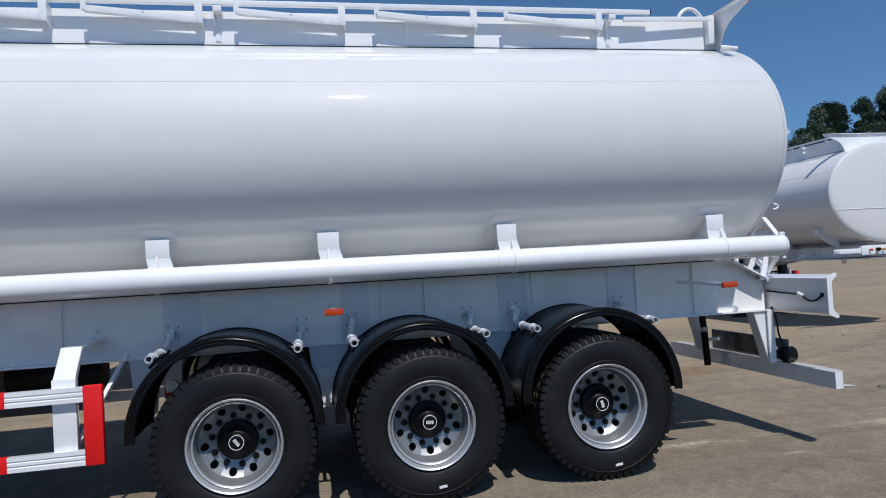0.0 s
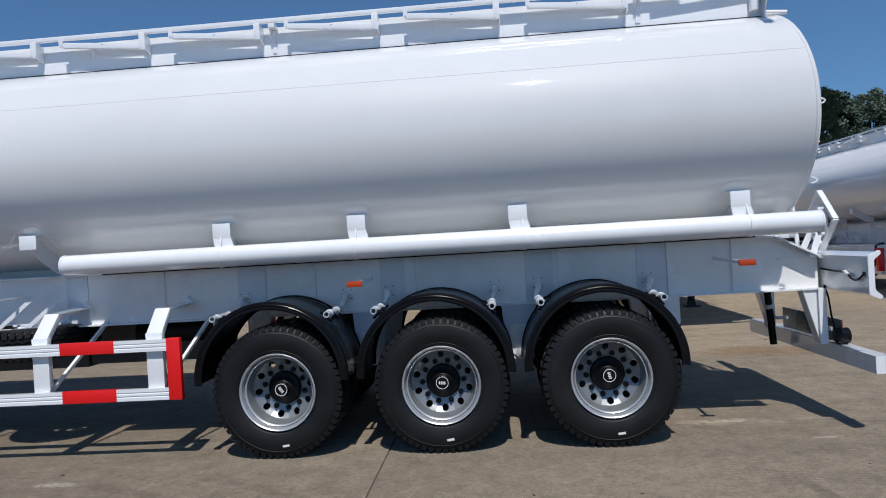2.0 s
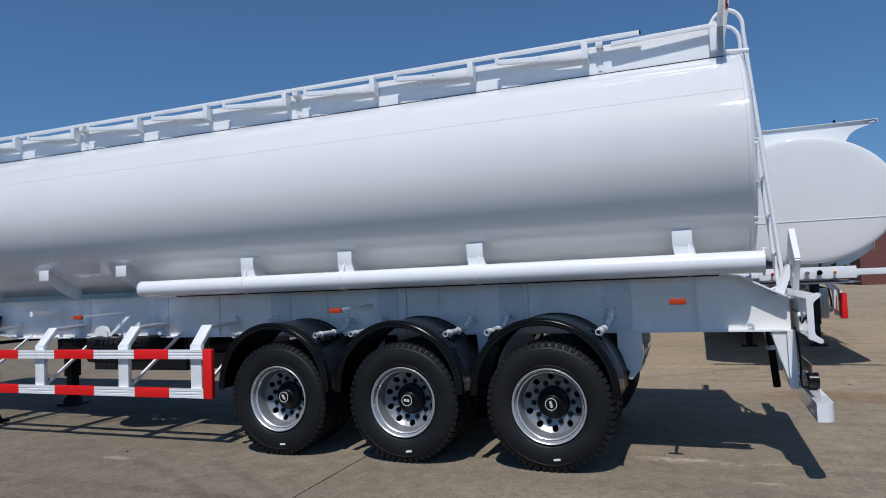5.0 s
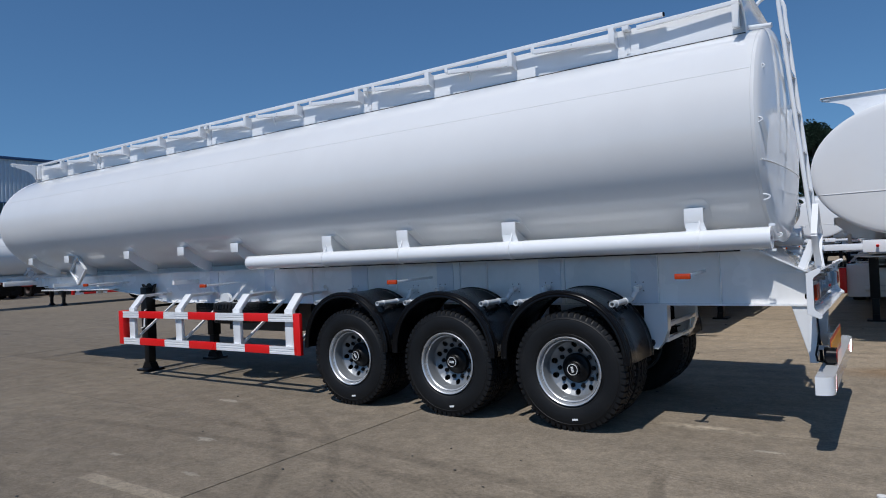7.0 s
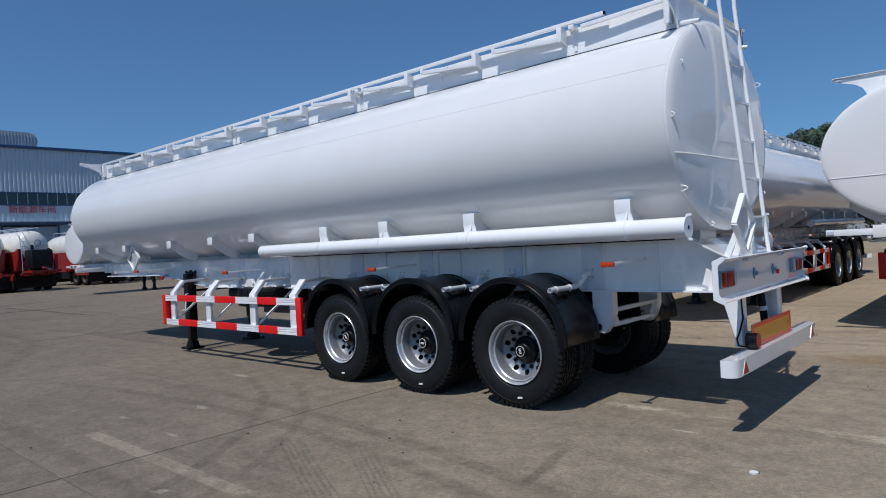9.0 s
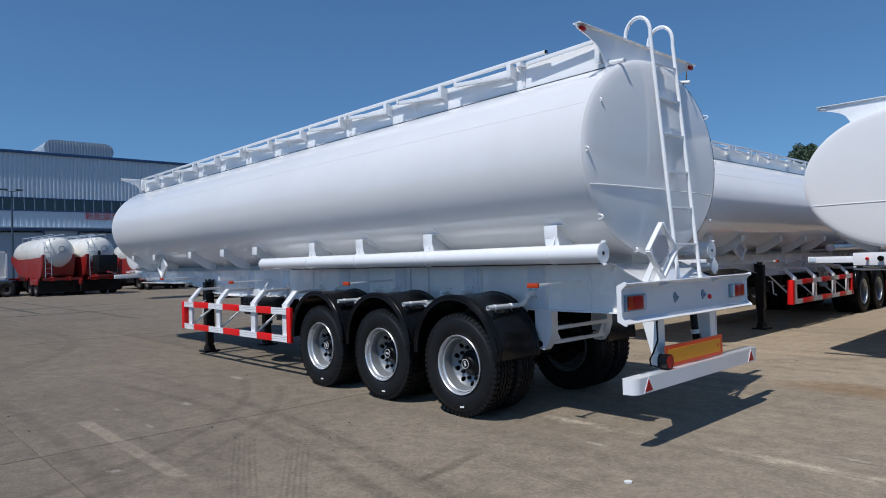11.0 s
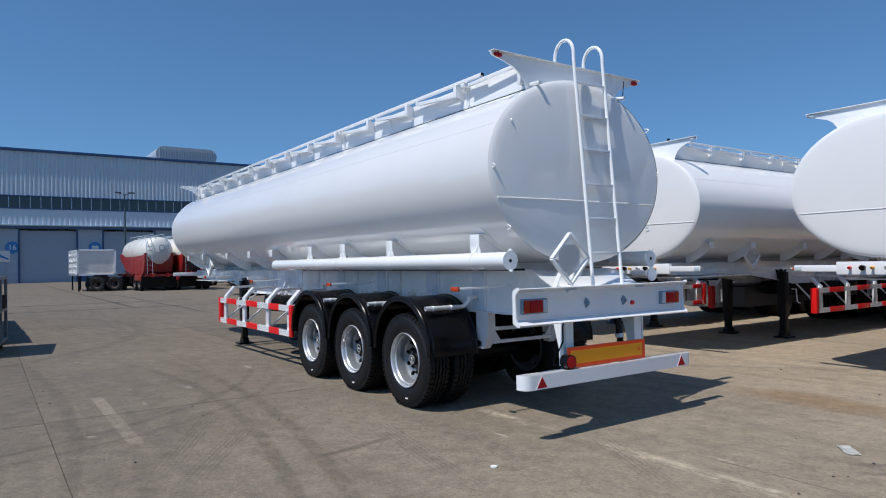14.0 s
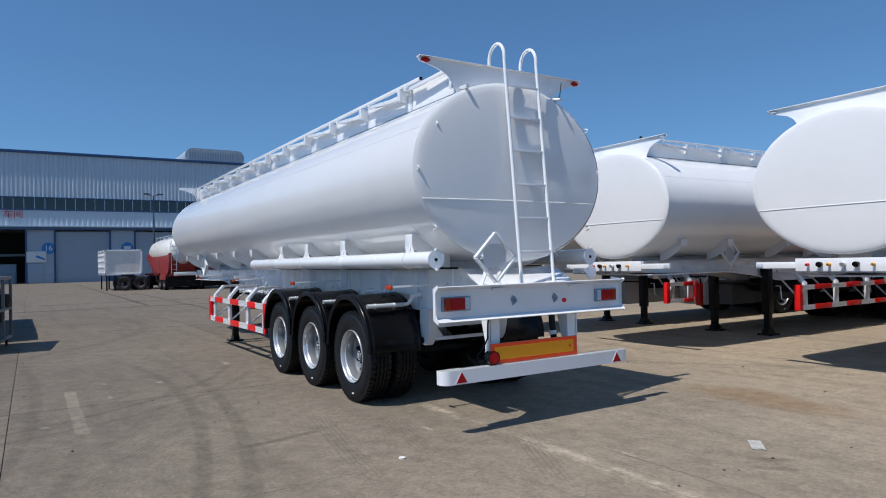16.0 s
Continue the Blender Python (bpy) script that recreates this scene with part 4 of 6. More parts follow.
def build_chassis(parent):
    for side in (0, 1):
        def yy(y):
            return y if side == 0 else 2 * YC - y
        w = 0.72
        bm = bmesh.new()
        web = [(-11.0, 1.50), (-11.0, 1.36), (-8.6, 1.30), (-7.9, 1.22), (-7.0, 1.09), (1.88, 1.08), (1.88, 1.34), (1.52, 1.53), (1.40, 1.545), (-11.0, 1.55)]
        prism(bm, web, yy(w) - 0.004, yy(w) + 0.004, "y")
        beam = part("main_beam", bm, FRAME_GREY, parent, "pale grey painted steel chassis beam")
        bm = bmesh.new()
        lo = [(-11.0, 1.36), (-8.6, 1.30), (-7.9, 1.22), (-7.0, 1.09), (1.90, 1.08)]
        prism(bm, lo + [(x, z - 0.014) for x, z in reversed(lo)], yy(w) - 0.07, yy(w) + 0.07, "y")
        hi = [(-11.0, 1.55), (1.40, 1.545), (1.53, 1.53), (1.87, 1.345), (1.97, 1.345)]
        prism(bm, hi + [(x, z - 0.014) for x, z in reversed(hi)], yy(w) - 0.07, yy(w) + 0.07, "y")
        part("beam_flange", bm, WHITE, beam)
        # black strip standing in for the shaded gap between hose tube and web
        bm = bmesh.new()
        box(bm, -4.4, 1.36, yy(w - 0.076), yy(w - 0.0705), 1.5335, 1.556)
        part("seal_strip", bm, PLASTIC, beam)
        out = -1 if side == 0 else 1
        # stiffener plates, coloured bluer than the web for the reflection on them
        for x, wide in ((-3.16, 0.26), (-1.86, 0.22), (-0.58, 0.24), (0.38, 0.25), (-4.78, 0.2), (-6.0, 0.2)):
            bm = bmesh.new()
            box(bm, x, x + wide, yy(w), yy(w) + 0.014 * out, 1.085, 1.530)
            part("stiffener", bm, PLATE_REFLECTION, beam)
        for x in (1.17, 0.63, -0.30, -1.20, -1.55, -2.45, -3.85):
            bm = bmesh.new()
            box(bm, x, x + 0.008, yy(w), yy(w) + 0.03 * out, 1.085, 1.535)
            part("rib", bm, WHITE, beam)
        bm = bmesh.new()
        rod(bm, (1.53, yy(w) + 0.004 * out, 1.135), (1.53, yy(w) + 0.0055 * out, 1.135), 0.034, 24)
        part("drain_ring", bm, WHITE, beam)
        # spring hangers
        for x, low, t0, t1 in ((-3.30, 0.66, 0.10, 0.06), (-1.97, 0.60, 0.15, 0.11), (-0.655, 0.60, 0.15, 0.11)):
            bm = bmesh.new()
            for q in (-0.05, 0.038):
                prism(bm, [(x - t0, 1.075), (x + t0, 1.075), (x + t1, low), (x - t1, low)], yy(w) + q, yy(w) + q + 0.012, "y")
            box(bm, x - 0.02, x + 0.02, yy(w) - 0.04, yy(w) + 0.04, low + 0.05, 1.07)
            hanger = part("spring_hanger", bm, PLATE_REFLECTION, parent)
            bm = bmesh.new()
            rod(bm, (x, yy(w) - 0.085, low + 0.06), (x, yy(w) + 0.085, low + 0.06), 0.045, 18)
            rod(bm, (x, yy(w) - 0.10, low + 0.06), (x, yy(w) + 0.10, low + 0.06), 0.02, 10)
            part("pivot_pin", bm, STEEL, hanger)
            if x > -3:
                # white plate painting the hanger's sunlit lower end, with a washer and bolt
                y0, y1 = yy(w) + 0.062 * out, yy(w) + 0.052 * out
                bm = bmesh.new()
                prism(bm, [(x - 0.085, 0.90), (x + 0.085, 0.90), (x + 0.075, 0.62), (x - 0.02, 0.60), (x - 0.075, 0.66)], y0, y1, "y")
                part("hanger_foot", bm, WHITE, hanger)
                bm = bmesh.new()
                rod(bm, (x + 0.015, y0, 0.835), (x + 0.015, y0 + 0.030 * out, 0.835), 0.040, 20)
                part("washer", bm, WHITE, hanger)
                bm = bmesh.new()
                rod(bm, (x + 0.015, y0 + 0.030 * out, 0.835), (x + 0.015, y0 + 0.046 * out, 0.835), 0.017, 6)
                part("bolt", bm, STEEL, hanger)
        # saddle plates with the square tabs that show outside
        for k, x in enumerate((1.02, -0.71, -2.02, -3.15, -4.84, -6.03, -7.43, -9.28, -10.58)):
            rear = k < 4
            bm = bmesh.new()
            ys = [0.218] + [0.28 + 0.055 * i for i in range(9)]
            top = [(yy(y), min(1.903, tank_z(y, True) + 0.004)) for y in ys]
            low = [(yy(y), max(1.545, 1.545 + 0.24 * ((0.72 - y) / 0.48) ** 1.7)) for y in reversed(ys)]
            low = [(u, min(v, min(1.903, tank_z(u, True)) - 0.02)) for u, v in low]
            prism(bm, top + low, x + 0.07, x + 0.078, "x")
            saddle = part("saddle", bm, WHITE, parent, "curved white tank saddle")
            bm = bmesh.new()
            box(bm, x, x + 0.15, yy(0.205), yy(0.215), 1.79, 1.91, 0.003)
            box(bm, x, x + 0.15, yy(0.215), yy(0.34), 1.902, 1.91, 0.002)
            if rear:
                prism(bm, [(x, 1.795), (x + 0.15, 1.795), (x + 0.185, 1.68), (x + 0.02, 1.68)], yy(0.207), yy(0.217), "y")
            part("saddle_tab", bm, WHITE, saddle)
            bm = bmesh.new()
            n_x, n_z = 8, 7
            rows = []
            for lift in (-0.002, 0.006):
                rows.append([])
                for i in range(n_z + 1):
                    z = 1.80 + 0.185 * i / n_z
                    trim = 0.035 if i == n_z else (0.012 if i == n_z - 1 else 0.0)
                    y = YC - HALF_W * math.sqrt(1 - ((z - TANK_Z) / HALF_H) ** 2) - lift
                    rows[-1].append([bm.verts.new((x - 0.035 + trim + (0.22 - 2 * trim) * q / n_x, yy(y), z)) for q in range(n_x + 1)])
            inner, outer = rows
            for u, v in zip(outer, outer[1:]):
                for q in range(n_x):
                    bm.faces.new((u[q], u[q + 1], v[q + 1], v[q]))
                bm.faces.new((u[0], v[0], inner[outer.index(v)][0], inner[outer.index(u)][0]))
                bm.faces.new((u[-1], v[-1], inner[outer.index(v)][-1], inner[outer.index(u)][-1]))
            for q in range(n_x):
                bm.faces.new((outer[-1][q], outer[-1][q + 1], inner[-1][q + 1], inner[-1][q]))
            part("doubler", bm, TANK, saddle)
    # cross members and underside floor
    for x in (-10.7, -9.2, -7.5, -6.1, -4.8, -3.3, -1.97, -0.655, 0.68, 1.5):
        bm = bmesh.new()
        box(bm, x - 0.05, x + 0.05, 0.72, 2 * YC - 0.72, 1.12 if x > -7 else 1.34, 1.30 if x > -7 else 1.48)
        part("cross_member", bm, FRAME_GREY, parent)
    bm = bmesh.new()
    box(bm, -10.9, 1.45, 1.02, 1.42, 1.50, 1.612)
    part("centre_cradle", bm, FRAME_GREY, parent)
    # tool boxes between the beams and the far guard
    for x0, x1, z0 in ((-6.95, -5.285, 0.53), (-5.255, -4.0, 0.56)):
        bm = bmesh.new()
        box(bm, x0, x1, 1.75, 2.28, z0, 1.06, 0.008)
        chest = part("tool_box", bm, TOOLBOX, parent, "dull grey steel tool box")
        bm = bmesh.new()
        box(bm, x0 + 0.3, x0 + 0.42, 2.28, 2.30, 0.8, 0.84, 0.004)
        part("latch", bm, STEEL, chest)
    # rear hangers, each a pair of bent plates, with two rungs between them
    for y, out in ((0.72, -1), (2 * YC - 0.72, 1)):
        plate = [(0.50, 1.075), (0.70, 1.075), (0.70, 0.86), (0.66, 0.74), (0.60, 0.665), (0.53, 0.665), (0.515, 0.76), (0.50, 0.86)]
        bm = bmesh.new()
        for q in (-0.052, 0.040):
            prism(bm, plate, y + q, y + q + 0.012, "y")
        lip = [(0.70, 1.075), (0.70, 0.86), (0.66, 0.74), (0.60, 0.665)]
        prism(bm, lip + [(u + 0.012, v - 0.004) for u, v in reversed(lip)], y - 0.052, y + 0.052, "y")
        hanger = part("rear_hanger", bm, WHITE, parent, "white bent-plate spring hanger")
        bm = bmesh.new()
        rod(bm, (0.56, y + 0.053 * out, 0.72), (0.56, y + 0.072 * out, 0.72), 0.034, 16)
        part("pivot_pin", bm, BLACK, hanger)
    for z, x in ((0.735, 0.655), (0.885, 0.69)):
        bm = bmesh.new()
        box(bm, x - 0.025, x + 0.025, 0.775, 2 * YC - 0.775, z - 0.02, z + 0.02, 0.006)
        part("rear_bracket", bm, WHITE, parent)
    for y0, y1 in ((0.775, 0.90), (2 * YC - 0.775, 2 * YC - 0.90)):
        bm = bmesh.new()
        prism(bm, [(y0, 0.715), (y1, 0.725), (y0, 0.90)], 0.66, 0.668, "x")
        part("bracket_gusset", bm, WHITE, parent)
    # front bar with couplings, and the coupling plate below
    bm = bmesh.new()
    box(bm, -11.17, -11.10, 0.58, 2 * YC - 0.58, 1.375, 1.55, 0.006)
    for y0, y1 in ((0.0, 0.58), (2 * YC - 0.58, 2 * YC)):
        box(bm, -11.16, -11.10, y0, y1, 1.415, 1.505, 0.006)
    for y in (0.70, 2 * YC - 0.70):
        box(bm, -11.12, -10.98, y - 0.06, y + 0.06, 1.38, 1.53)
    front = part("front_bar", bm, WHITE, parent)
    for y, mat, r in ((0.86, YELLOW, 0.022), (1.06, PLASTIC, 0.045), (1.22, STEEL, 0.04), (1.40, YELLOW, 0.024), (1.52, PLASTIC, 0.045), (1.68, RED, 0.024)):
        bm = bmesh.new()
        rod(bm, (-11.17, y, 1.47), (-11.21, y, 1.47), r * 0.7, 16)
        rod(bm, (-11.21, y, 1.47), (-11.225, y, 1.462), r * 0.85, 16)
        part("coupling", bm, mat, front)
    for y in (0.06, 2 * YC - 0.06):
        bm = bmesh.new()
        box(bm, -11.175, -11.158, y - 0.045, y + 0.045, 1.43, 1.49, 0.008)
        part("front_lamp", bm, CLEAR_LENS, front)
    bm = bmesh.new()
    prism(bm, [(-11.0, 0.66), (-10.7, 0.45), (-8.9, 0.45), (-8.5, 0.66), (-8.5, 1.78), (-8.9, 1.99), (-10.7, 1.99), (-11.0, 1.78)], 1.30, 1.318, "z")
    rod(bm, (-10.05, YC, 1.30), (-10.05, YC, 1.20), 0.045, 20)
    part("coupling_plate", bm, FRAME_GREY, parent)
    for x in (-9.9, -8.4, -6.3):
        for y in (0.30, 2 * YC - 0.30):
            bm = bmesh.new()
            bar(bm, (x, 0.72 if y < 1 else 2 * YC - 0.72, 1.40), (x, y, 1.40), 0.05, 0.06)
            part("outrigger", bm, FRAME_GREY, parent)


def build_pipe(parent):
    for side in (0, 1):
        y = 0.19 if side == 0 else 2 * YC - 0.19
        bm = bmesh.new()
        rod(bm, (-4.42, y, 1.637), (1.66, y, 1.637), 0.086, 36)
        rod(bm, (-0.735, y, 1.637), (-0.725, y, 1.637), 0.0885, 36)
        pipe = part("hose_tube", bm, WHITE, parent, "long white hose storage tube")
        # unseen added strip that blocks sunlight between hose tube and tank
        bm = bmesh.new()
        box(bm, -4.40, 1.45, y + 0.075 if side == 0 else y - 0.25, y + 0.25 if side == 0 else y - 0.075, 1.600, 1.606)
        part("pipe_tray", bm, WHITE, pipe)
        for x, xo in ((1.66, 1.672), (-4.42, -4.432)):
            bm = bmesh.new()
            rod(bm, (x, y, 1.637), (xo, y, 1.637), 0.091, 36)
            cap = part("end_cap", bm, WHITE, pipe)
            if x > 0:
                for z in (1.725, 1.53):
                    box_bm = bmesh.new()
                    box(box_bm, 1.655, 1.70, y - 0.012, y + 0.012, z, z + 0.021, 0.003)
                    part("latch", box_bm, WHITE, pipe)
                bore = bmesh.new()
                rod(bore, (1.672, y, 1.637), (1.674, y, 1.637), 0.018, 16)
                part("vent_hole", bore, BLACK, pipe)
        for x in (1.14, -0.60, -1.95, -3.08):
            bm = bmesh.new()
            lathe(bm, [(-0.012, 0.0862), (-0.012, 0.0915), (0.012, 0.0915), (0.012, 0.0862)], 30, closed=True)
            bmesh.ops.transform(bm, matrix=Matrix.Translation((x, y, 1.637)) @ Matrix.Rotation(math.pi / 2, 4, "Z"), verts=bm.verts)
            rod(bm, (x, y - 0.02, 1.72), (x, y + 0.02, 1.80), 0.007, 8)
            part("pipe_strap", bm, WHITE, pipe)


def build_guard(parent, short=False):
    """Side guard in red and white on bent arms; short: one bay, where a cabinet takes up the rest."""
    for side in (0, 1):
        def yy(y):
            return y if side == 0 else 2 * YC - y
        rails, tapes, arms = (-7.23, -3.51), ((-6.79, -6.17), (-5.59, -5.0), (-4.42, -3.96)), (-7.05, -5.88, -4.62, -3.64)
        if short:
            rails, tapes, arms = ((-7.23, -6.30), ((-6.72, -6.36),), (-7.05, -6.42)) if side == 0 else ((-4.25, -3.51), ((-4.05, -3.75),), (-4.12, -3.64))
        for z0, z1 in ((0.905, 1.0), (0.51, 0.605)):
            h = z1 - z0
            out = [(0.035, z0), (0.035, z0 + 0.27 * h), (0.040, z0 + 0.31 * h), (0.040, z0 + 0.38 * h), (0.035, z0 + 0.42 * h), (0.035, z0 + 0.58 * h), (0.040, z0 + 0.62 * h), (0.040, z0 + 0.69 * h),
                   (0.035, z0 + 0.73 * h), (0.035, z1), (0.075, z1), (0.075, z0)]
            bm = bmesh.new()
            prism(bm, [(yy(y), z) for y, z in out], rails[0], rails[1], "x")
            rail = part("guard_rail", bm, WHITE, parent, "white ribbed aluminium guard rail")
            for a, c in tapes:
                bm = bmesh.new()
                box(bm, a, c, yy(0.031), yy(0.0345), z0 - 0.001, z1 + 0.001, 0.001)
                box(bm, a, c, yy(0.031), yy(0.070), z1 + 0.0005, z1 + 0.003)
                part("red_tape", bm, RED, rail)
        for x0, x1 in ((rails[0] - 0.105, rails[0] + 0.01), (rails[1] - 0.01, rails[1] + 0.105)):
            bm = bmesh.new()
            box(bm, x0, x1, yy(0.03), yy(0.15 if x0 < -7 else 0.08), 0.505, 1.006, 0.012)
            part("guard_end", bm, RED, parent, "red end post")
        for x in arms:
            bm = bmesh.new()
            bar(bm, (x, yy(0.10), 0.60), (x, yy(0.10), 1.05), 0.14, 0.05, (0, 1, 0), 0.006)
            bar(bm, (x, yy(0.10), 1.03), (x + 0.0, yy(0.27), 1.22), 0.13, 0.05, (0, 1, 0), 0.006)
            bar(bm, (x, yy(0.25), 1.225), (x, yy(0.80), 1.245), 0.13, 0.012, (0, 0, 1))
            bar(bm, (x - 0.06, yy(0.25), 1.205), (x - 0.06, yy(0.80), 1.225), 0.012, 0.045, (0, 0, 1))
            arm = part("guard_arm", bm, WHITE, parent)
            bm = bmesh.new()
            bar(bm, (x + 0.04, yy(0.13), 0.60), (x + 0.22, yy(0.72), 1.12), 0.028, 0.028, (1, 0, 0))
            part("brace", bm, FRAME_GREY, arm)
            bm = bmesh.new()
            bar(bm, (x + 0.06, yy(0.69), 1.245), (x + 0.03, yy(0.67), 1.30), 0.05, 0.01, (1, 0, 0))
            part("clip", bm, WHITE, arm)


def build_cabinet(parent):
    """White pump cabinets slung beside the frame, each with a recessed bay, a pipe and a hose."""
    for side, x0, x1 in ((0, -6.10, -3.52), (1, -7.18, -4.42)):
        def yy(y):
            return y if side == 0 else 2 * YC - y
        bm = bmesh.new()
        box(bm, x0, x1, yy(0.14), yy(0.66 if side == 0 else 1.0), 0.42, 1.07, 0.05)
        cabinet = part("pump_cabinet", bm, WHITE, parent, "white sheet metal pump cabinet")
        c0, c1 = x0 + 0.85, x1 - 0.5
        if side:
            bm = bmesh.new()
            box(bm, x0 - 0.13, x0 - 0.01, yy(0.03), yy(0.15), 0.505, 1.006, 0.012)
            part("guard_end", bm, RED, parent, "red end post")
            # pipes under the front edge
            bm = bmesh.new()
            tube(bm, [(x0 - 0.12, yy(0.95), 1.06), (x0 - 0.12, yy(0.95), 0.72), (x0 - 0.12, yy(0.90), 0.62), (x0 - 0.12, yy(0.75), 0.60), (x0 - 0.12, yy(0.45), 0.60)], 0.055, 12)
            part("bent_pipe", bm, WHITE, cabinet)
        for u0, u1, z0, z1 in ((c0, c1, 0.98, 1.02), (c0, c1, 0.64, 0.68), (c0 - 0.03, c0 + 0.03, 0.64, 1.02), (c1 - 0.03, c1 + 0.03, 0.64, 1.02)):
            bm = bmesh.new()
            box(bm, u0, u1, yy(0.115), yy(0.1405), z0, z1, 0.010)
            part("bay_frame", bm, WHITE, cabinet)
        bm = bmesh.new()
        box(bm, c0 + 0.03, c1 - 0.03, yy(0.132), yy(0.138), 0.68, 0.98, 0.002)
        part("bay_panel", bm, PLATE_REFLECTION, cabinet)
        bm = bmesh.new()
        rod(bm, (x0 + 0.65, yy(0.09), 0.54), (x1 - 0.05, yy(0.09), 0.54), 0.035, 14)
        part("drain_pipe", bm, STEEL, cabinet)
        bm = bmesh.new()
        tube(bm, [(x0 + 0.15, yy(0.30), 1.10), (x0 + 0.13, yy(0.12), 1.05), (x0 + 0.11, yy(0.09), 0.80), (x0 + 0.13, yy(0.08), 0.62), (x0 + 0.20, yy(0.08), 0.57), (x0 + 0.38, yy(0.08), 0.57)], 0.022, 8)
        part("hose", bm, PLASTIC, cabinet)


def build_legs(parent):
    for side in (0, 1):
        def yy(y):
            return y if side == 0 else 2 * YC - y
        bm = bmesh.new()
        box(bm, -7.56, -7.40, yy(0.53), yy(0.69), 0.42, 1.33, 0.012)
        leg = part("landing_leg", bm, BLACK, parent, "black telescopic landing leg")
        bm = bmesh.new()
        box(bm, -7.54, -7.42, yy(0.55), yy(0.67), 0.10, 0.45, 0.008)
        prism(bm, [(-7.56, 0.13), (-7.40, 0.13), (-7.34, 0.035), (-7.62, 0.035)], yy(0.55), yy(0.67), "y")
        part("inner_leg", bm, BLACK, leg)
        bm = bmesh.new()
        prism(bm, [(-7.64, 0.0), (-7.32, 0.0), (-7.34, 0.035), (-7.62, 0.035)], yy(0.46), yy(0.76), "y", 0.004)
        part("foot", bm, BLACK, leg)
        bm = bmesh.new()
        prism(bm, [(-7.60, 1.26), (-7.36, 1.26), (-7.30, 1.38), (-7.40, 1.33), (-7.48, 1.39), (-7.56, 1.33), (-7.66, 1.38)], yy(0.62), yy(0.66), "y")
        part("leg_bracket", bm, BLACK, leg)
    bm = bmesh.new()
    rod(bm, (-7.48, 0.6, 1.02), (-7.48, 2 * YC - 0.6, 1.02), 0.022, 12)
    part("leg_shaft", bm, BLACK, parent)
    bm = bmesh.new()
    tube(bm, [(-7.36, 0.50, 0.98), (-7.30, 0.44, 0.98), (-7.30, 0.42, 0.72), (-7.30, 0.36, 0.70)], 0.014, 8)
    part("crank", bm, WHITE, parent)


def build_spare(parent):
    for x, y in ((-5.16, 0.79), (-6.16, 1.22)):
        m = Matrix.Translation((x, y, 0.815)) @ Matrix.Rotation(radians(90), 4, "X")
        spare = part("spare_wheel", WHEEL, None, parent, m=m)
        part("tyre", TYRE, None, spare, "spare truck tyre slung flat")
    bm = bmesh.new()
    box(bm, -5.41, -5.29, 0.66, 2 * YC - 0.66, 1.075, 1.10, 0.004)
    box(bm, -5.41, -5.29, 0.66, 0.68, 1.06, 1.12)
    box(bm, -5.41, -5.29, 2 * YC - 0.68, 2 * YC - 0.66, 1.06, 1.12)
    part("spare_carrier", bm, BLACK, parent)
    for y, out in ((0.645, -1), (2 * YC - 0.645, 1)):
        bm = bmesh.new()
        for q in (0.0, 0.05):
            prism(bm, [(-5.62, 1.09), (-5.42, 1.09), (-5.42, 1.14)] + [(-5.52 + 0.10 * math.cos(a), 1.14 + 0.085 * math.sin(a)) for a in [math.pi * i / 10 for i in range(1, 10)]] + [(-5.62, 1.14)],
                  y - q * 0.9 * -out - 0.004, y - q * 0.9 * -out + 0.004, "y")
        rod(bm, (-5.52, y, 1.15), (-5.52, y + 0.045 * out, 1.15), 0.03, 14)
        part("winch", bm, WHITE, parent, "white spare wheel winch")
        for x0 in (-5.40, -5.12):
            bm = bmesh.new()
            prism(bm, [(x0, 1.10), (x0 + 0.06, 1.10), (x0 + 0.36, 1.33), (x0 + 0.30, 1.33)], y + 0.06 * out - 0.005, y + 0.06 * out + 0.005, "y")
            part("winch_stay", bm, WHITE, parent)
    for x in (-5.75, -5.25, -4.95):
        bm = bmesh.new()
        box(bm, x, x + 0.16, 0.60, 0.64, 1.108, 1.13, 0.004)
        part("carrier_pad", bm, WHITE, parent)
    # air tank under the frame
    bm = bmesh.new()
    rod(bm, (-4.45, 1.35, 0.93), (-3.75, 1.35, 0.93), 0.12, 24)
    part("air_tank", bm, BLACK, parent)


def diamond(parent, centre, facing, r=0.245):
    """A diamond placard holder: a bar frame with a plate behind it. facing: 'x' or 'y'."""
    bm = bmesh.new()
    c = Vector(centre)
    def at(u, v, d=0.0):
        return c + (Vector((d, u, v)) if facing == "x" else Vector((u, -d, v)))
    pts = [(0, r), (r, 0), (0, -r), (-r, 0)]
    up = (1, 0, 0) if facing == "x" else (0, 1, 0)
    for p, q in zip(pts, pts[1:] + pts[:1]):
        bar(bm, at(*p), at(*q), 0.024, 0.045, up, 0.002)
    holder = part("placard_frame", bm, WHITE, parent, "white diamond placard holder")
    bm = bmesh.new()
    s = r * 0.56
    ring = [(-s * 0.7, s), (s * 0.7, s), (s, s * 0.5), (s, -s * 0.7), (0, -s * 1.15), (-s, -s * 0.7), (-s, s * 0.5)]
    a = [bm.verts.new(at(u, v, -0.010)) for u, v in ring]
    b = [bm.verts.new(at(u, v, -0.016)) for u, v in ring]
    bm.faces.new(a), bm.faces.new(b[::-1])
    for i in range(len(ring)):
        bm.faces.new((a[i], b[i], b[(i + 1) % len(ring)], a[(i + 1) % len(ring)]))
    part("placard_plate", bm, PLATE, holder)
    return holder


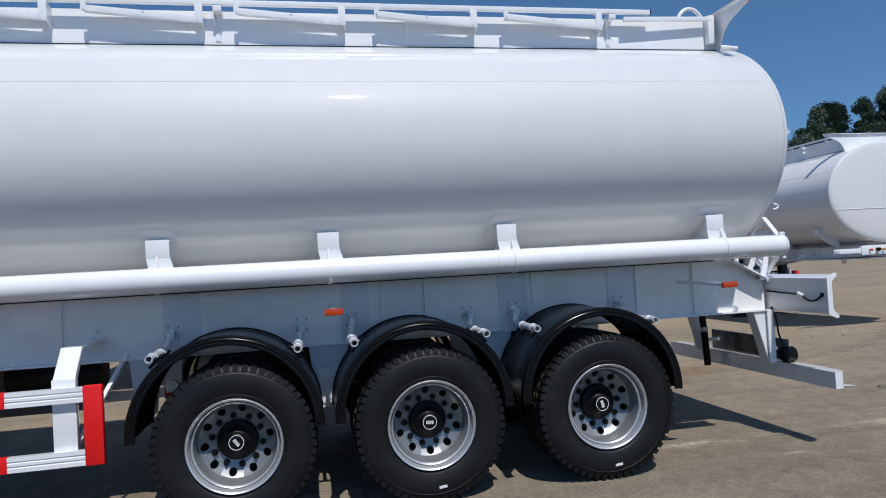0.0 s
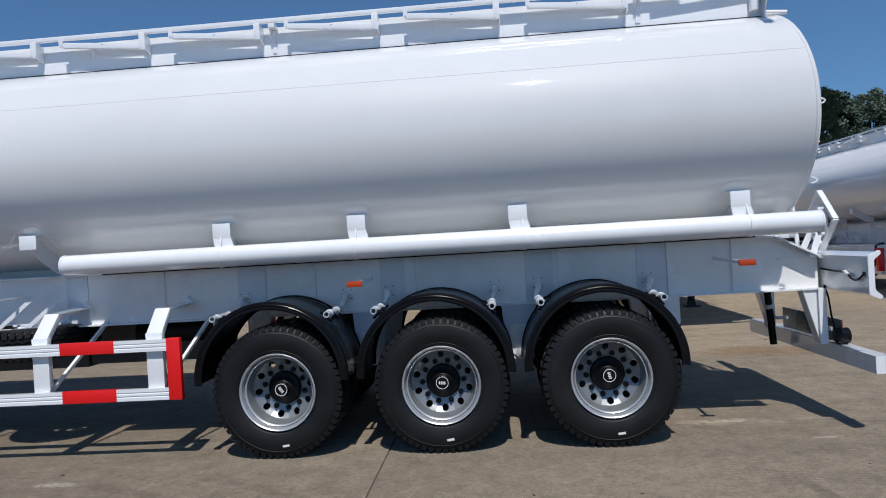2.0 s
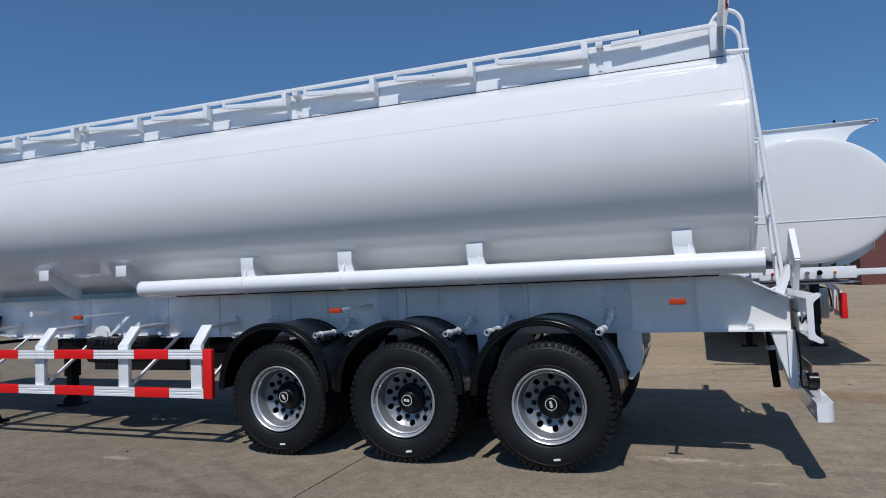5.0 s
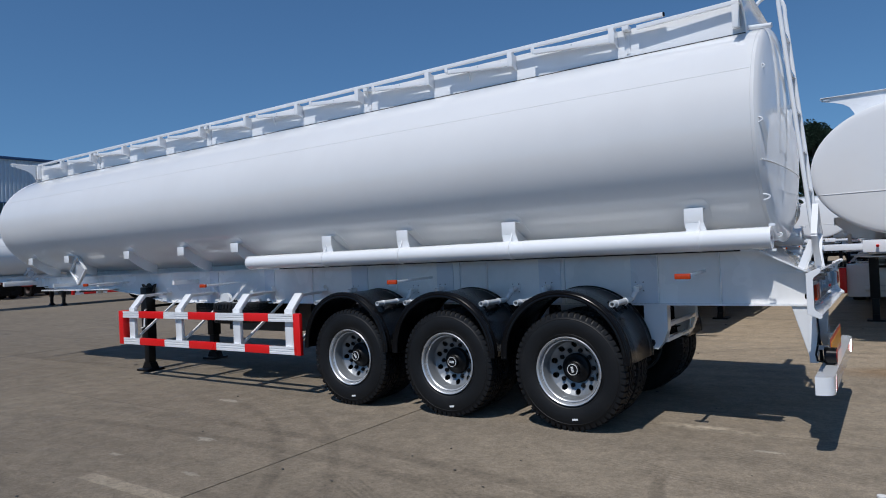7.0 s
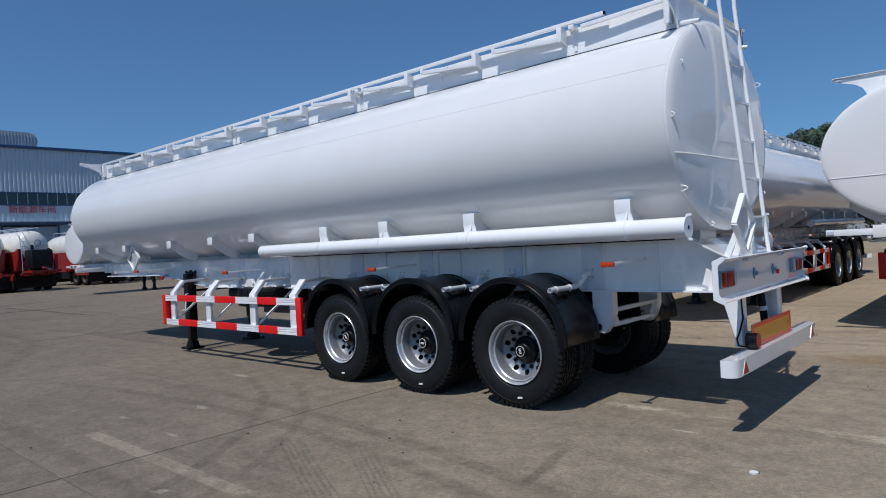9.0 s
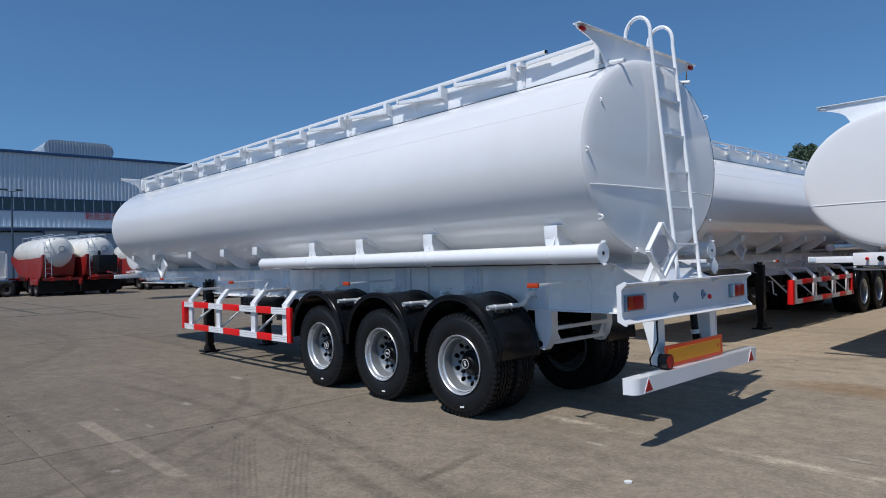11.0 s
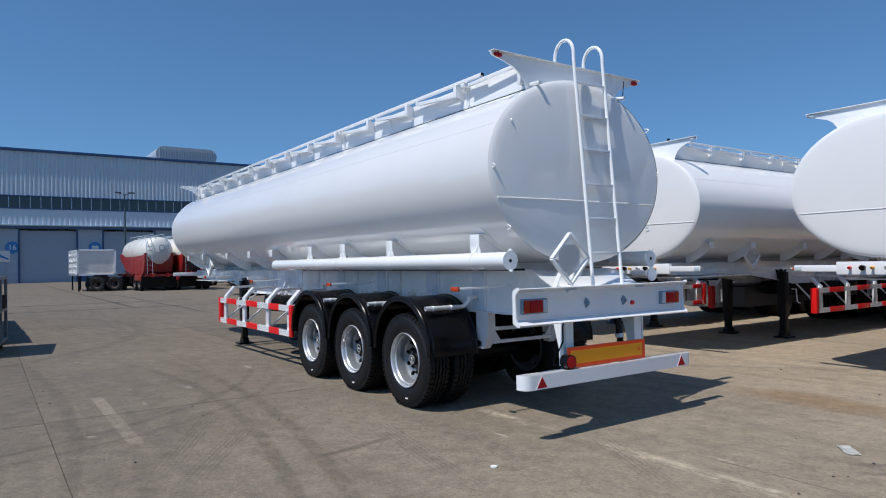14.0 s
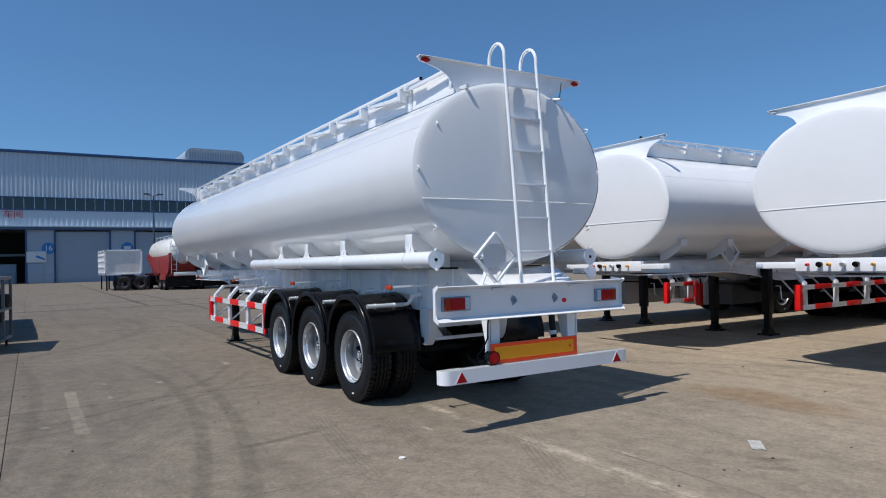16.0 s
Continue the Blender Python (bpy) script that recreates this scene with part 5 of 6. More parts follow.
def side_marker(parent, x, y, z, root):
    bm = bmesh.new()
    into = 1 if root > y else -1
    bar(bm, (x, y + 0.03 * into, z), (x, root, z + 0.012), 0.03, 0.026, (0, 0, 1), 0.004)
    arm = part("marker_arm", bm, WHITE, parent)
    bm = bmesh.new()
    box(bm, x - 0.062, x + 0.062, y, y + 0.03 * into, z - 0.023, z + 0.023, 0.008)
    part("side_marker", bm, AMBER, arm, "amber side marker lamp")


def build_rear(parent):
    # rear channel with lips turned towards the rear
    bm = bmesh.new()
    prof = [(1.925, 1.085), (1.985, 1.060), (1.995, 1.052), (1.990, 1.045), (1.980, 1.046), (1.910, 1.076), (1.910, 1.354), (1.980, 1.384), (1.990, 1.385), (1.995, 1.378), (1.985, 1.370), (1.925, 1.345)]
    prism(bm, prof, 0.012, 2 * YC - 0.012, "y")
    channel = part("rear_channel", bm, WHITE, parent, "white pressed steel rear cross channel")
    for y in (0.002, 2 * YC - 0.012):
        bm = bmesh.new()
        prism(bm, [(1.906, 1.068), (1.978, 1.034), (1.996, 1.036), (2.002, 1.050), (1.998, 1.064), (1.956, 1.094), (1.948, 1.112), (1.948, 1.318), (1.956, 1.336), (1.998, 1.366), (2.002, 1.380), (1.996, 1.394), (1.978, 1.396), (1.906, 1.362)], y, y + 0.010, "y", 0.002)
        part("channel_end", bm, WHITE, channel)
    for side in (0, 1):
        y0 = 0.08 if side == 0 else 2 * YC - 0.40
        bm = bmesh.new()
        box(bm, 1.925, 1.945, y0, y0 + 0.32, 1.145, 1.285, 0.006)
        lamp = part("tail_lamp", bm, HOUSING, channel, "tail lamp in a blue-grey housing")
        parts = ((0.02, 0.085, TAIL_AMBER), (0.085, 0.245, RED_LENS), (0.245, 0.30, CLEAR_LENS))
        for a, c, mat in parts:
            u0, u1 = (y0 + a, y0 + c) if side == 0 else (y0 + 0.32 - c, y0 + 0.32 - a)
            bm = bmesh.new()
            box(bm, 1.945, 1.965, u0 + 0.002, u1 - 0.002, 1.158, 1.272, 0.005)
            part("lens", bm, mat, lamp)
        y = 0.72 if side == 0 else 2 * YC - 0.72
        bm = bmesh.new()
        prism(bm, [(1.72, 1.075), (1.90, 1.075), (1.90, 0.61), (1.85, 0.61)], y - 0.055, y + 0.055, "y", 0.004)
        box(bm, 1.84, 1.90, y - 0.085 if side == 0 else y + 0.07, y - 0.07 if side == 0 else y + 0.085, 0.61, 1.075)
        part("bumper_post", bm, WHITE, parent)
    for y in (0.94, 1.48):
        bm = bmesh.new()
        prism(bm, [(y - 0.045, 1.225), (y - 0.02, 1.265), (y + 0.005, 1.255), (y + 0.04, 1.205), (y + 0.01, 1.185), (y - 0.02, 1.165)], 1.925, 1.935, "x", 0.002)
        rod(bm, (1.93, y, 1.215), (1.95, y + 0.01, 1.21), 0.018, 12)
        part("coupler", bm, HOUSING, channel, "bluish metal coupler")
    bm = bmesh.new()
    rod(bm, (1.925, 1.60, 1.185), (1.945, 1.60, 1.185), 0.022, 16)
    part("red_cap", bm, RED, channel)
    # platform behind the tank and slanted side plates
    bm = bmesh.new()
    box(bm, 1.55, 1.93, 0.68, 2 * YC - 0.68, 1.335, 1.349)
    prism(bm, [(1.50, 1.53), (1.53, 1.53), (1.87, 1.35), (1.84, 1.35)], 0.60, 2 * YC - 0.60, "y")
    part("rear_platform", bm, WHITE, parent)
    # bumper tube with rounded ends
    bm = bmesh.new()
    near_end = [(1.97 + 0.08 * math.sin(a), 0.10 - 0.088 * math.cos(a)) for a in [math.pi / 2 * k / 6 for k in range(7)]]
    ring = near_end + [(x, 2 * YC - y) for x, y in reversed(near_end)] + [(1.93, 2 * YC - 0.012), (1.93, 0.012)]
    prism(bm, ring, 0.478, 0.610, "z")
    bumper = part("bumper", bm, WHITE, parent, "white steel underrun bumper")
    for y in (0.21, 2 * YC - 0.21):
        bm = bmesh.new()
        prism(bm, [(y - 0.075, 0.485), (y + 0.075, 0.485), (y, 0.605)], 2.05, 2.0525, "x")
        border = part("reflector", bm, WHITE, bumper)
        bm = bmesh.new()
        prism(bm, [(y - 0.060, 0.492), (y + 0.060, 0.492), (y, 0.590)], 2.0525, 2.055, "x")
        part("triangle", bm, RED_LENS, border, "red triangular reflector")
    # striped rear marking board
    bm = bmesh.new()
    box(bm, 1.985, 1.995, 0.585, 1.705, 0.615, 0.812, 0.003)
    board = part("marking_board", bm, BOARD_BACK, parent, "yellow marking board with an orange border")
    bm = bmesh.new()
    box(bm, 1.9955, 1.997, 0.587, 1.703, 0.617, 0.810)
    part("board_border", bm, ORANGE, board)
    bm = bmesh.new()
    box(bm, 1.997, 1.999, 0.635, 1.655, 0.652, 0.775)
    face = part("board_face", bm, YELLOW, board)
    bm = bmesh.new()
    for i in range(9):
        z = 0.660 + 0.0135 * i
        box(bm, 1.999, 2.0005, 0.64, 1.65, z, z + 0.006)
    part("ribs", bm, YELLOW, board)
    bm = bmesh.new()
    box(bm, 1.9995, 2.001, 1.585, 1.615, 0.70, 0.73)
    part("type_mark", bm, ORANGE, board)
    for y in (0.75, 1.6):
        bm = bmesh.new()
        bar(bm, (1.88, y, 0.72), (1.99, y, 0.72), 0.05, 0.03)
        part("board_arm", bm, WHITE, board)
    # round lamp in a rubber housing, with its cable
    bm = bmesh.new()
    rod(bm, (1.95, 0.60, 0.68), (2.036, 0.60, 0.68), 0.066, 28)
    box(bm, 1.96, 2.02, 0.56, 0.64, 0.61, 0.64, 0.004)
    lamp = part("round_lamp", bm, PLASTIC, parent, "round red lamp in a black rubber housing")
    bm = bmesh.new()
    rod(bm, (2.036, 0.60, 0.68), (2.0375, 0.60, 0.68), 0.056, 28)
    part("lens", bm, RED_LENS, lamp)
    bm = bmesh.new()
    pts = [(1.90, 0.66, 1.10), (1.91, 0.62, 1.0), (1.92, 0.61, 0.86), (1.91, 0.55, 0.76), (1.90, 0.50, 0.70), (1.91, 0.50, 0.65), (1.95, 0.54, 0.635), (1.97, 0.58, 0.64)]
    tube(bm, pts, 0.008, 7)
    part("cable", bm, PLASTIC, lamp)
    bm = bmesh.new()
    tube(bm, [(1.895, 0.70, 1.240), (1.902, 0.637, 1.234), (1.902, 0.50, 1.228), (1.902, 0.40, 1.224), (1.900, 0.31, 1.222)], 0.008, 7)
    wire = part("wiring", bm, PLASTIC, channel, "black cable along the channel")
    bm = bmesh.new()
    rod(bm, (1.898, 0.315, 1.228), (1.894, 0.255, 1.205), 0.017, 12)
    part("connector", bm, STICKER, wire, "white cable connector")
    bm = bmesh.new()
    tube(bm, [(1.894, 0.258, 1.206), (1.890, 0.215, 1.182), (1.889, 0.165, 1.170), (1.890, 0.115, 1.178), (1.894, 0.080, 1.200), (1.908, 0.065, 1.220)], 0.008, 7)
    rod(bm, (1.909, 0.062, 1.222), (1.902, 0.062, 1.222), 0.018, 12)
    part("pigtail", bm, PLASTIC, wire)
    # hanging black hose holder
    bm = bmesh.new()
    tube(bm, [(1.78, 1.55, 1.08), (1.79, 1.55, 0.95), (1.81, 1.56, 0.70), (1.83, 1.57, 0.47)], 0.034, 12)
    holder = part("hose", bm, PLASTIC, parent, "black rubber hose hanging down")
    bm = bmesh.new()
    rod(bm, (1.795, 1.55, 0.86), (1.80, 1.552, 0.82), 0.042, 16)
    part("hose_clip", bm, STEEL, holder)
    holder = diamond(parent, (1.93, 0.72, 1.645), "x")
    bm = bmesh.new()
    bar(bm, (1.80, 0.62, 1.345), (1.90, 0.66, 1.60), 0.05, 0.012, (0, 1, 0))
    bar(bm, (1.80, 0.84, 1.345), (1.90, 0.80, 1.60), 0.05, 0.012, (0, 1, 0))
    part("placard_stay", bm, WHITE, holder)
    # outlet with a round flange on the far side
    bm = bmesh.new()
    rod(bm, (1.45, 2.22, 1.47), (1.70, 2.22, 1.47), 0.035, 20)
    rod(bm, (1.70, 2.22, 1.46), (1.712, 2.22, 1.46), 0.075, 24)
    part("outlet", bm, WHITE, parent)


def build_trailer(cabinet=False):
    t = thing("tank_semi_trailer", "white three-axle tank semi-trailer with red and white side guards", "trailer", group="parked tank trailers")
    build_tank(t), build_walkway(t), build_wings(t), build_ladder(t), build_chassis(t), build_wheels(t), build_fenders(t)
    build_pipe(t), build_guard(t, cabinet), build_legs(t), build_spare(t), build_rear(t)
    for y, root in ((0.40, 0.72), (2 * YC - 0.40, 2 * YC - 0.72)):
        diamond(t, (-9.06, y - 0.075 if y < 1 else y + 0.075, 1.655), "y")
        side_marker(t, -8.19, -0.02 if y < 1 else 2 * YC + 0.02, 1.41, root)
        side_marker(t, -5.17, -0.02 if y < 1 else 2 * YC + 0.02, 1.36, root)
        side_marker(t, -1.94, -0.02 if y < 1 else 2 * YC + 0.02, 1.36, root)
        side_marker(t, 1.04, -0.02 if y < 1 else 2 * YC + 0.02, 1.36, root)
    if cabinet:
        build_cabinet(t)
    return t


trailer = build_trailer()
fitted = build_trailer(True)
fitted.matrix_basis = pose(-3.28, 16.95, 0, 0, 0, 90)
fitted["label"] = "white tank semi-trailer with a pump cabinet beside its frame"
for a, b in ((9.82, 17.1), (3.92, 16.87)):
    copy_thing(fitted, pose(a, b, 0, 0, 0, 90))
for a, b in ((-0.05, 16.87), (-31.0, 18.33), (0.6, 43.0)):
    copy_thing(trailer, pose(a, b, 0, 0, 0, 90))


# ---- far workshop, with its long wall towards the yard ----
WALL_X, SHOP_Y0, SHOP_Y1 = -95.0, -64.0, 84.0


def ribbed(bm, x, y0, y1, z0, z1, pitch=0.50, depth=0.10):
    """A trapezoid-ribbed sheet facing +x."""
    n = int((y1 - y0) / pitch)
    line = []
    for i in range(n):
        y = y0 + i * (y1 - y0) / n
        line += [(x, y), (x, y + 0.45 * pitch), (x + depth, y + 0.55 * pitch), (x + depth, y + 0.90 * pitch)]
    line.append((x, y1))
    lo = [bm.verts.new((u, v, z0)) for u, v in line]
    hi = [bm.verts.new((u, v, z1)) for u, v in line]
    for i in range(len(line) - 1):
        bm.faces.new((lo[i], lo[i + 1], hi[i + 1], hi[i]))
    return bm


def lettering(words, size, mat, name, parent, m, thick=0.02):
    data = bpy.data.curves.new(name, "FONT")
    data.body, data.size, data.extrude, data.align_x, data.align_y = words, size, thick, "CENTER", "CENTER"
    tmp = bpy.data.objects.new("lettering_source", data)
    me = bpy.data.meshes.new_from_object(tmp)
    bpy.data.objects.remove(tmp)
    me.materials.clear()
    me.materials.append(mat)
    return part(name, me, mat, parent, m=m)


def build_workshop():
    shop = thing("workshop_building", "long white metal-clad workshop with a ribbon of dark windows", "building", kind="structure")
    bm = bmesh.new()
    box(bm, WALL_X - 60, WALL_X - 0.3, SHOP_Y0, SHOP_Y1, 7.3, 17.2)
    part("back_wall", bm, PANEL, shop)
    bm = bmesh.new()
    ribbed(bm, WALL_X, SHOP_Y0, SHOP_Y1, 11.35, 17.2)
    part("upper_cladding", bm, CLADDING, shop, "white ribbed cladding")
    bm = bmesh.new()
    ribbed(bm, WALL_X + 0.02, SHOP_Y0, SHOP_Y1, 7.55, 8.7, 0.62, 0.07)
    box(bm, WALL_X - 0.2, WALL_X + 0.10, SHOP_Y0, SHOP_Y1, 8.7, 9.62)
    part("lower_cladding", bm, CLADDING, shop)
    bm = bmesh.new()
    box(bm, WALL_X - 0.3, WALL_X + 0.35, SHOP_Y0 - 0.3, SHOP_Y1 + 0.3, 17.15, 17.5, 0.03)
    box(bm, WALL_X - 0.2, WALL_X + 0.18, SHOP_Y0, SHOP_Y1, 9.62, 9.78)
    box(bm, WALL_X - 0.2, WALL_X + 0.18, SHOP_Y0, SHOP_Y1, 11.28, 11.40)
    part("blue_trim", bm, BLUE_TRIM, shop, "dark blue trim")
    bm = bmesh.new()
    box(bm, WALL_X - 0.3, WALL_X + 0.9, SHOP_Y0, SHOP_Y1, 7.38, 7.56, 0.02)
    part("canopy", bm, PANEL, shop)
    bm = bmesh.new()
    box(bm, WALL_X - 0.3, WALL_X + 0.55, SHOP_Y0, SHOP_Y1, 7.05, 7.36, 0.02)
    part("canopy_beam", bm, BLUE_TRIM, shop)
    # ribbon windows
    pane_bm = bmesh.new()
    box(pane_bm, -0.02, 0.02, 0.05, 1.13, 0.0, 1.46)
    pane_me = finish(pane_bm, "window_pane", GLASS_DARK, 0)
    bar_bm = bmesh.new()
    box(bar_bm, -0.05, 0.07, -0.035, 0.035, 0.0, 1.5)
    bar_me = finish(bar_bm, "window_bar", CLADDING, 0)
    y = SHOP_Y0
    while y < SHOP_Y1 - 1.2:
        if -14 < y < 52:
            part("window_pane", pane_me, None, shop, m=Matrix.Translation((WALL_X, y, 9.80)))
            part("window_bar", bar_me, None, shop, m=Matrix.Translation((WALL_X, y, 9.78)))
        y += 1.18
    bm = bmesh.new()
    box(bm, WALL_X - 0.10, WALL_X - 0.04, SHOP_Y0, SHOP_Y1, 9.7, 11.4)
    part("window_band", bm, GLASS_DARK, shop)
    # ground floor: piers, bay doors and an open bay
    bays = [(-47.5, -41.1), (-36.6, -30.2), (-25.7, -19.3), (-14.0, -3.75), (-0.25, 6.13), (9.5, 15.9), (20.3, 26.7), (31.1, 37.5), (42.0, 48.4), (53.0, 59.4), (64.0, 70.4)]
    cuts = [SHOP_Y0] + [v for b in bays for v in b] + [SHOP_Y1]
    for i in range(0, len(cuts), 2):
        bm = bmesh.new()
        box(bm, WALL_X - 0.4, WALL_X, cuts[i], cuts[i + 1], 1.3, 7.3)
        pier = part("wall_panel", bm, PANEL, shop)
        bm = bmesh.new()
        box(bm, WALL_X - 0.4, WALL_X + 0.06, cuts[i], cuts[i + 1], -0.05, 1.3)
        part("plinth", bm, BLUE_TRIM if i % 4 else SHUTTER, pier)
        bm = bmesh.new()
        for v in (cuts[i] + 0.12, cuts[i + 1] - 0.12):
            box(bm, WALL_X, WALL_X + 0.10, v - 0.12, v + 0.12, -0.05, 7.0)
        part("door_jamb", bm, BLUE_TRIM, pier)
    for i, (y0, y1) in enumerate(bays):
        bm = bmesh.new()
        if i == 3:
            # bay walls, their indoor shade painted in
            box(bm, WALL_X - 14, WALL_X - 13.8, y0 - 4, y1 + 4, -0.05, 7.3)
            part("bay_back", bm, BAY_SHADE, shop, "dark open workshop bay")
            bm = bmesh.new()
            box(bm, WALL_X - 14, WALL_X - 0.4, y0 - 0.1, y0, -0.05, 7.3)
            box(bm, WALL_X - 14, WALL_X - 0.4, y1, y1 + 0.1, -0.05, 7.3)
            part("bay_side", bm, BAY_SHADE, shop)
            bm = bmesh.new()
            box(bm, WALL_X - 5, WALL_X - 3.5, y0 + 6.0, y1 - 1.0, 0.0, 2.6, 0.05)
            part("stacked_frames", bm, SHUTTER, shop)
            bm = bmesh.new()
            box(bm, WALL_X - 9, WALL_X - 8.8, y0, y1, 3.75, 4.1)
            part("inner_beam", bm, PANEL, shop)
            continue
        for k in range(17):
            box(bm, WALL_X - 0.30, WALL_X - 0.22 + (0.03 if k % 2 else 0), y0, y1, -0.05 + 0.405 * k, -0.05 + 0.405 * (k + 1))
        part("bay_door", bm, SHUTTER, shop, "grey roll-up bay door")
    # bay numbers, notice board and wall letters
    for y, words in ((-1.1, "16"), (8.4, ""), (-16.6, "")):
        bm = bmesh.new()
        rod(bm, (WALL_X, y, 4.6), (WALL_X + 0.08, y, 4.6), 0.78, 32)
        disc = part("bay_sign", bm, SIGN_BLUE, shop, "round blue bay sign")
        if words:
            lettering(words, 0.95, STICKER, "sign_number", disc, Matrix.Translation((WALL_X + 0.1, y, 4.6)) @ Euler((math.pi / 2, 0, math.pi / 2)).to_matrix().to_4x4())
        else:
            bm = bmesh.new()
            box(bm, WALL_X + 0.08, WALL_X + 0.11, y - 0.42, y + 0.42, 4.45, 4.85)
            part("sign_bar", bm, PAPER, disc)
    bm = bmesh.new()
    box(bm, WALL_X + 0.1, WALL_X + 0.2, -3.6, -1.35, 2.75, 4.2, 0.02)
    board = part("notice_board", bm, PAPER, shop, "white and teal notice board")
    bm = bmesh.new()
    prism(bm, [(-2.6, 3.45), (-1.5, 3.0), (-1.5, 3.2), (-2.4, 3.7)], WALL_X + 0.2, WALL_X + 0.23, "x")
    part("board_picture", bm, SIGN_BLUE, board)
    bm = bmesh.new()
    box(bm, WALL_X, WALL_X + 0.12, -3.45, -1.75, 0.0, 2.6, 0.02)
    part("side_door", bm, SHUTTER, shop, "grey steel side door")
    lettering("新能源车间", 1.12, SIGN_RED, "wall_letters", shop, Matrix.Translation((WALL_X + 0.16, 23.8, 9.05)) @ Euler((math.pi / 2, 0, math.pi / 2)).to_matrix().to_4x4())
    lettering("车间", 1.12, SIGN_RED, "wall_letters", shop, Matrix.Translation((WALL_X + 0.16, -5.0, 9.0)) @ Euler((math.pi / 2, 0, math.pi / 2)).to_matrix().to_4x4())
    # roof and the rounded roof ventilator
    bm = bmesh.new()
    prism(bm, [(WALL_X - 60.5, 17.3), (WALL_X - 30, 18.6), (WALL_X, 17.3), (WALL_X, 17.2), (WALL_X - 60.5, 17.2)], SHOP_Y0 - 0.2, SHOP_Y1 + 0.2, "y")
    part("roof", bm, SHUTTER, shop)
    bm = bmesh.new()
    ring = []
    for cy, start in ((24.0, -90), (17.6, 90)):
        for k in range(9):
            a = radians(start + 180 * k / 8)
            ring.append((cy + 1.15 * math.cos(a), 18.35 + 1.12 * math.sin(a)))
    prism(bm, ring, WALL_X - 16, WALL_X - 0.8, "x")
    vent = part("roof_ventilator", bm, SHUTTER, shop, "rounded grey roof ventilator")
    bm = bmesh.new()
    for k in range(22):
        y = 16.9 + 0.37 * k
        box(bm, WALL_X - 0.8, WALL_X - 0.7, y, y + 0.12, 17.4, 19.3)
    part("ventilator_ribs", bm, PANEL, vent)
    return shop


build_workshop()


def build_lamp_post():
    t = thing("lamp_post", "tall thin grey yard lamp post", "lamp post", pose(-70, 8.2, 0))
    bm = bmesh.new()
    rod(bm, (0, 0, 0), (0, 0, 9.5), 0.13, 14, 0.07)
    rod(bm, (0, 0, 0), (0, 0, 0.12), 0.3, 14)
    part("pole", bm, POST_BLUE, t)
    for s in (-1, 1):
        bm = bmesh.new()
        bar(bm, (0, 0, 9.45), (0, s * 0.6, 9.6), 0.06, 0.06)
        arm = part("lamp_arm", bm, POST_BLUE, t)
        bm = bmesh.new()
        box(bm, -0.18, 0.18, s * 0.35, s * 0.95, 9.58, 9.72, 0.03)
        part("lamp_head", bm, POST_BLUE, arm)


build_lamp_post()


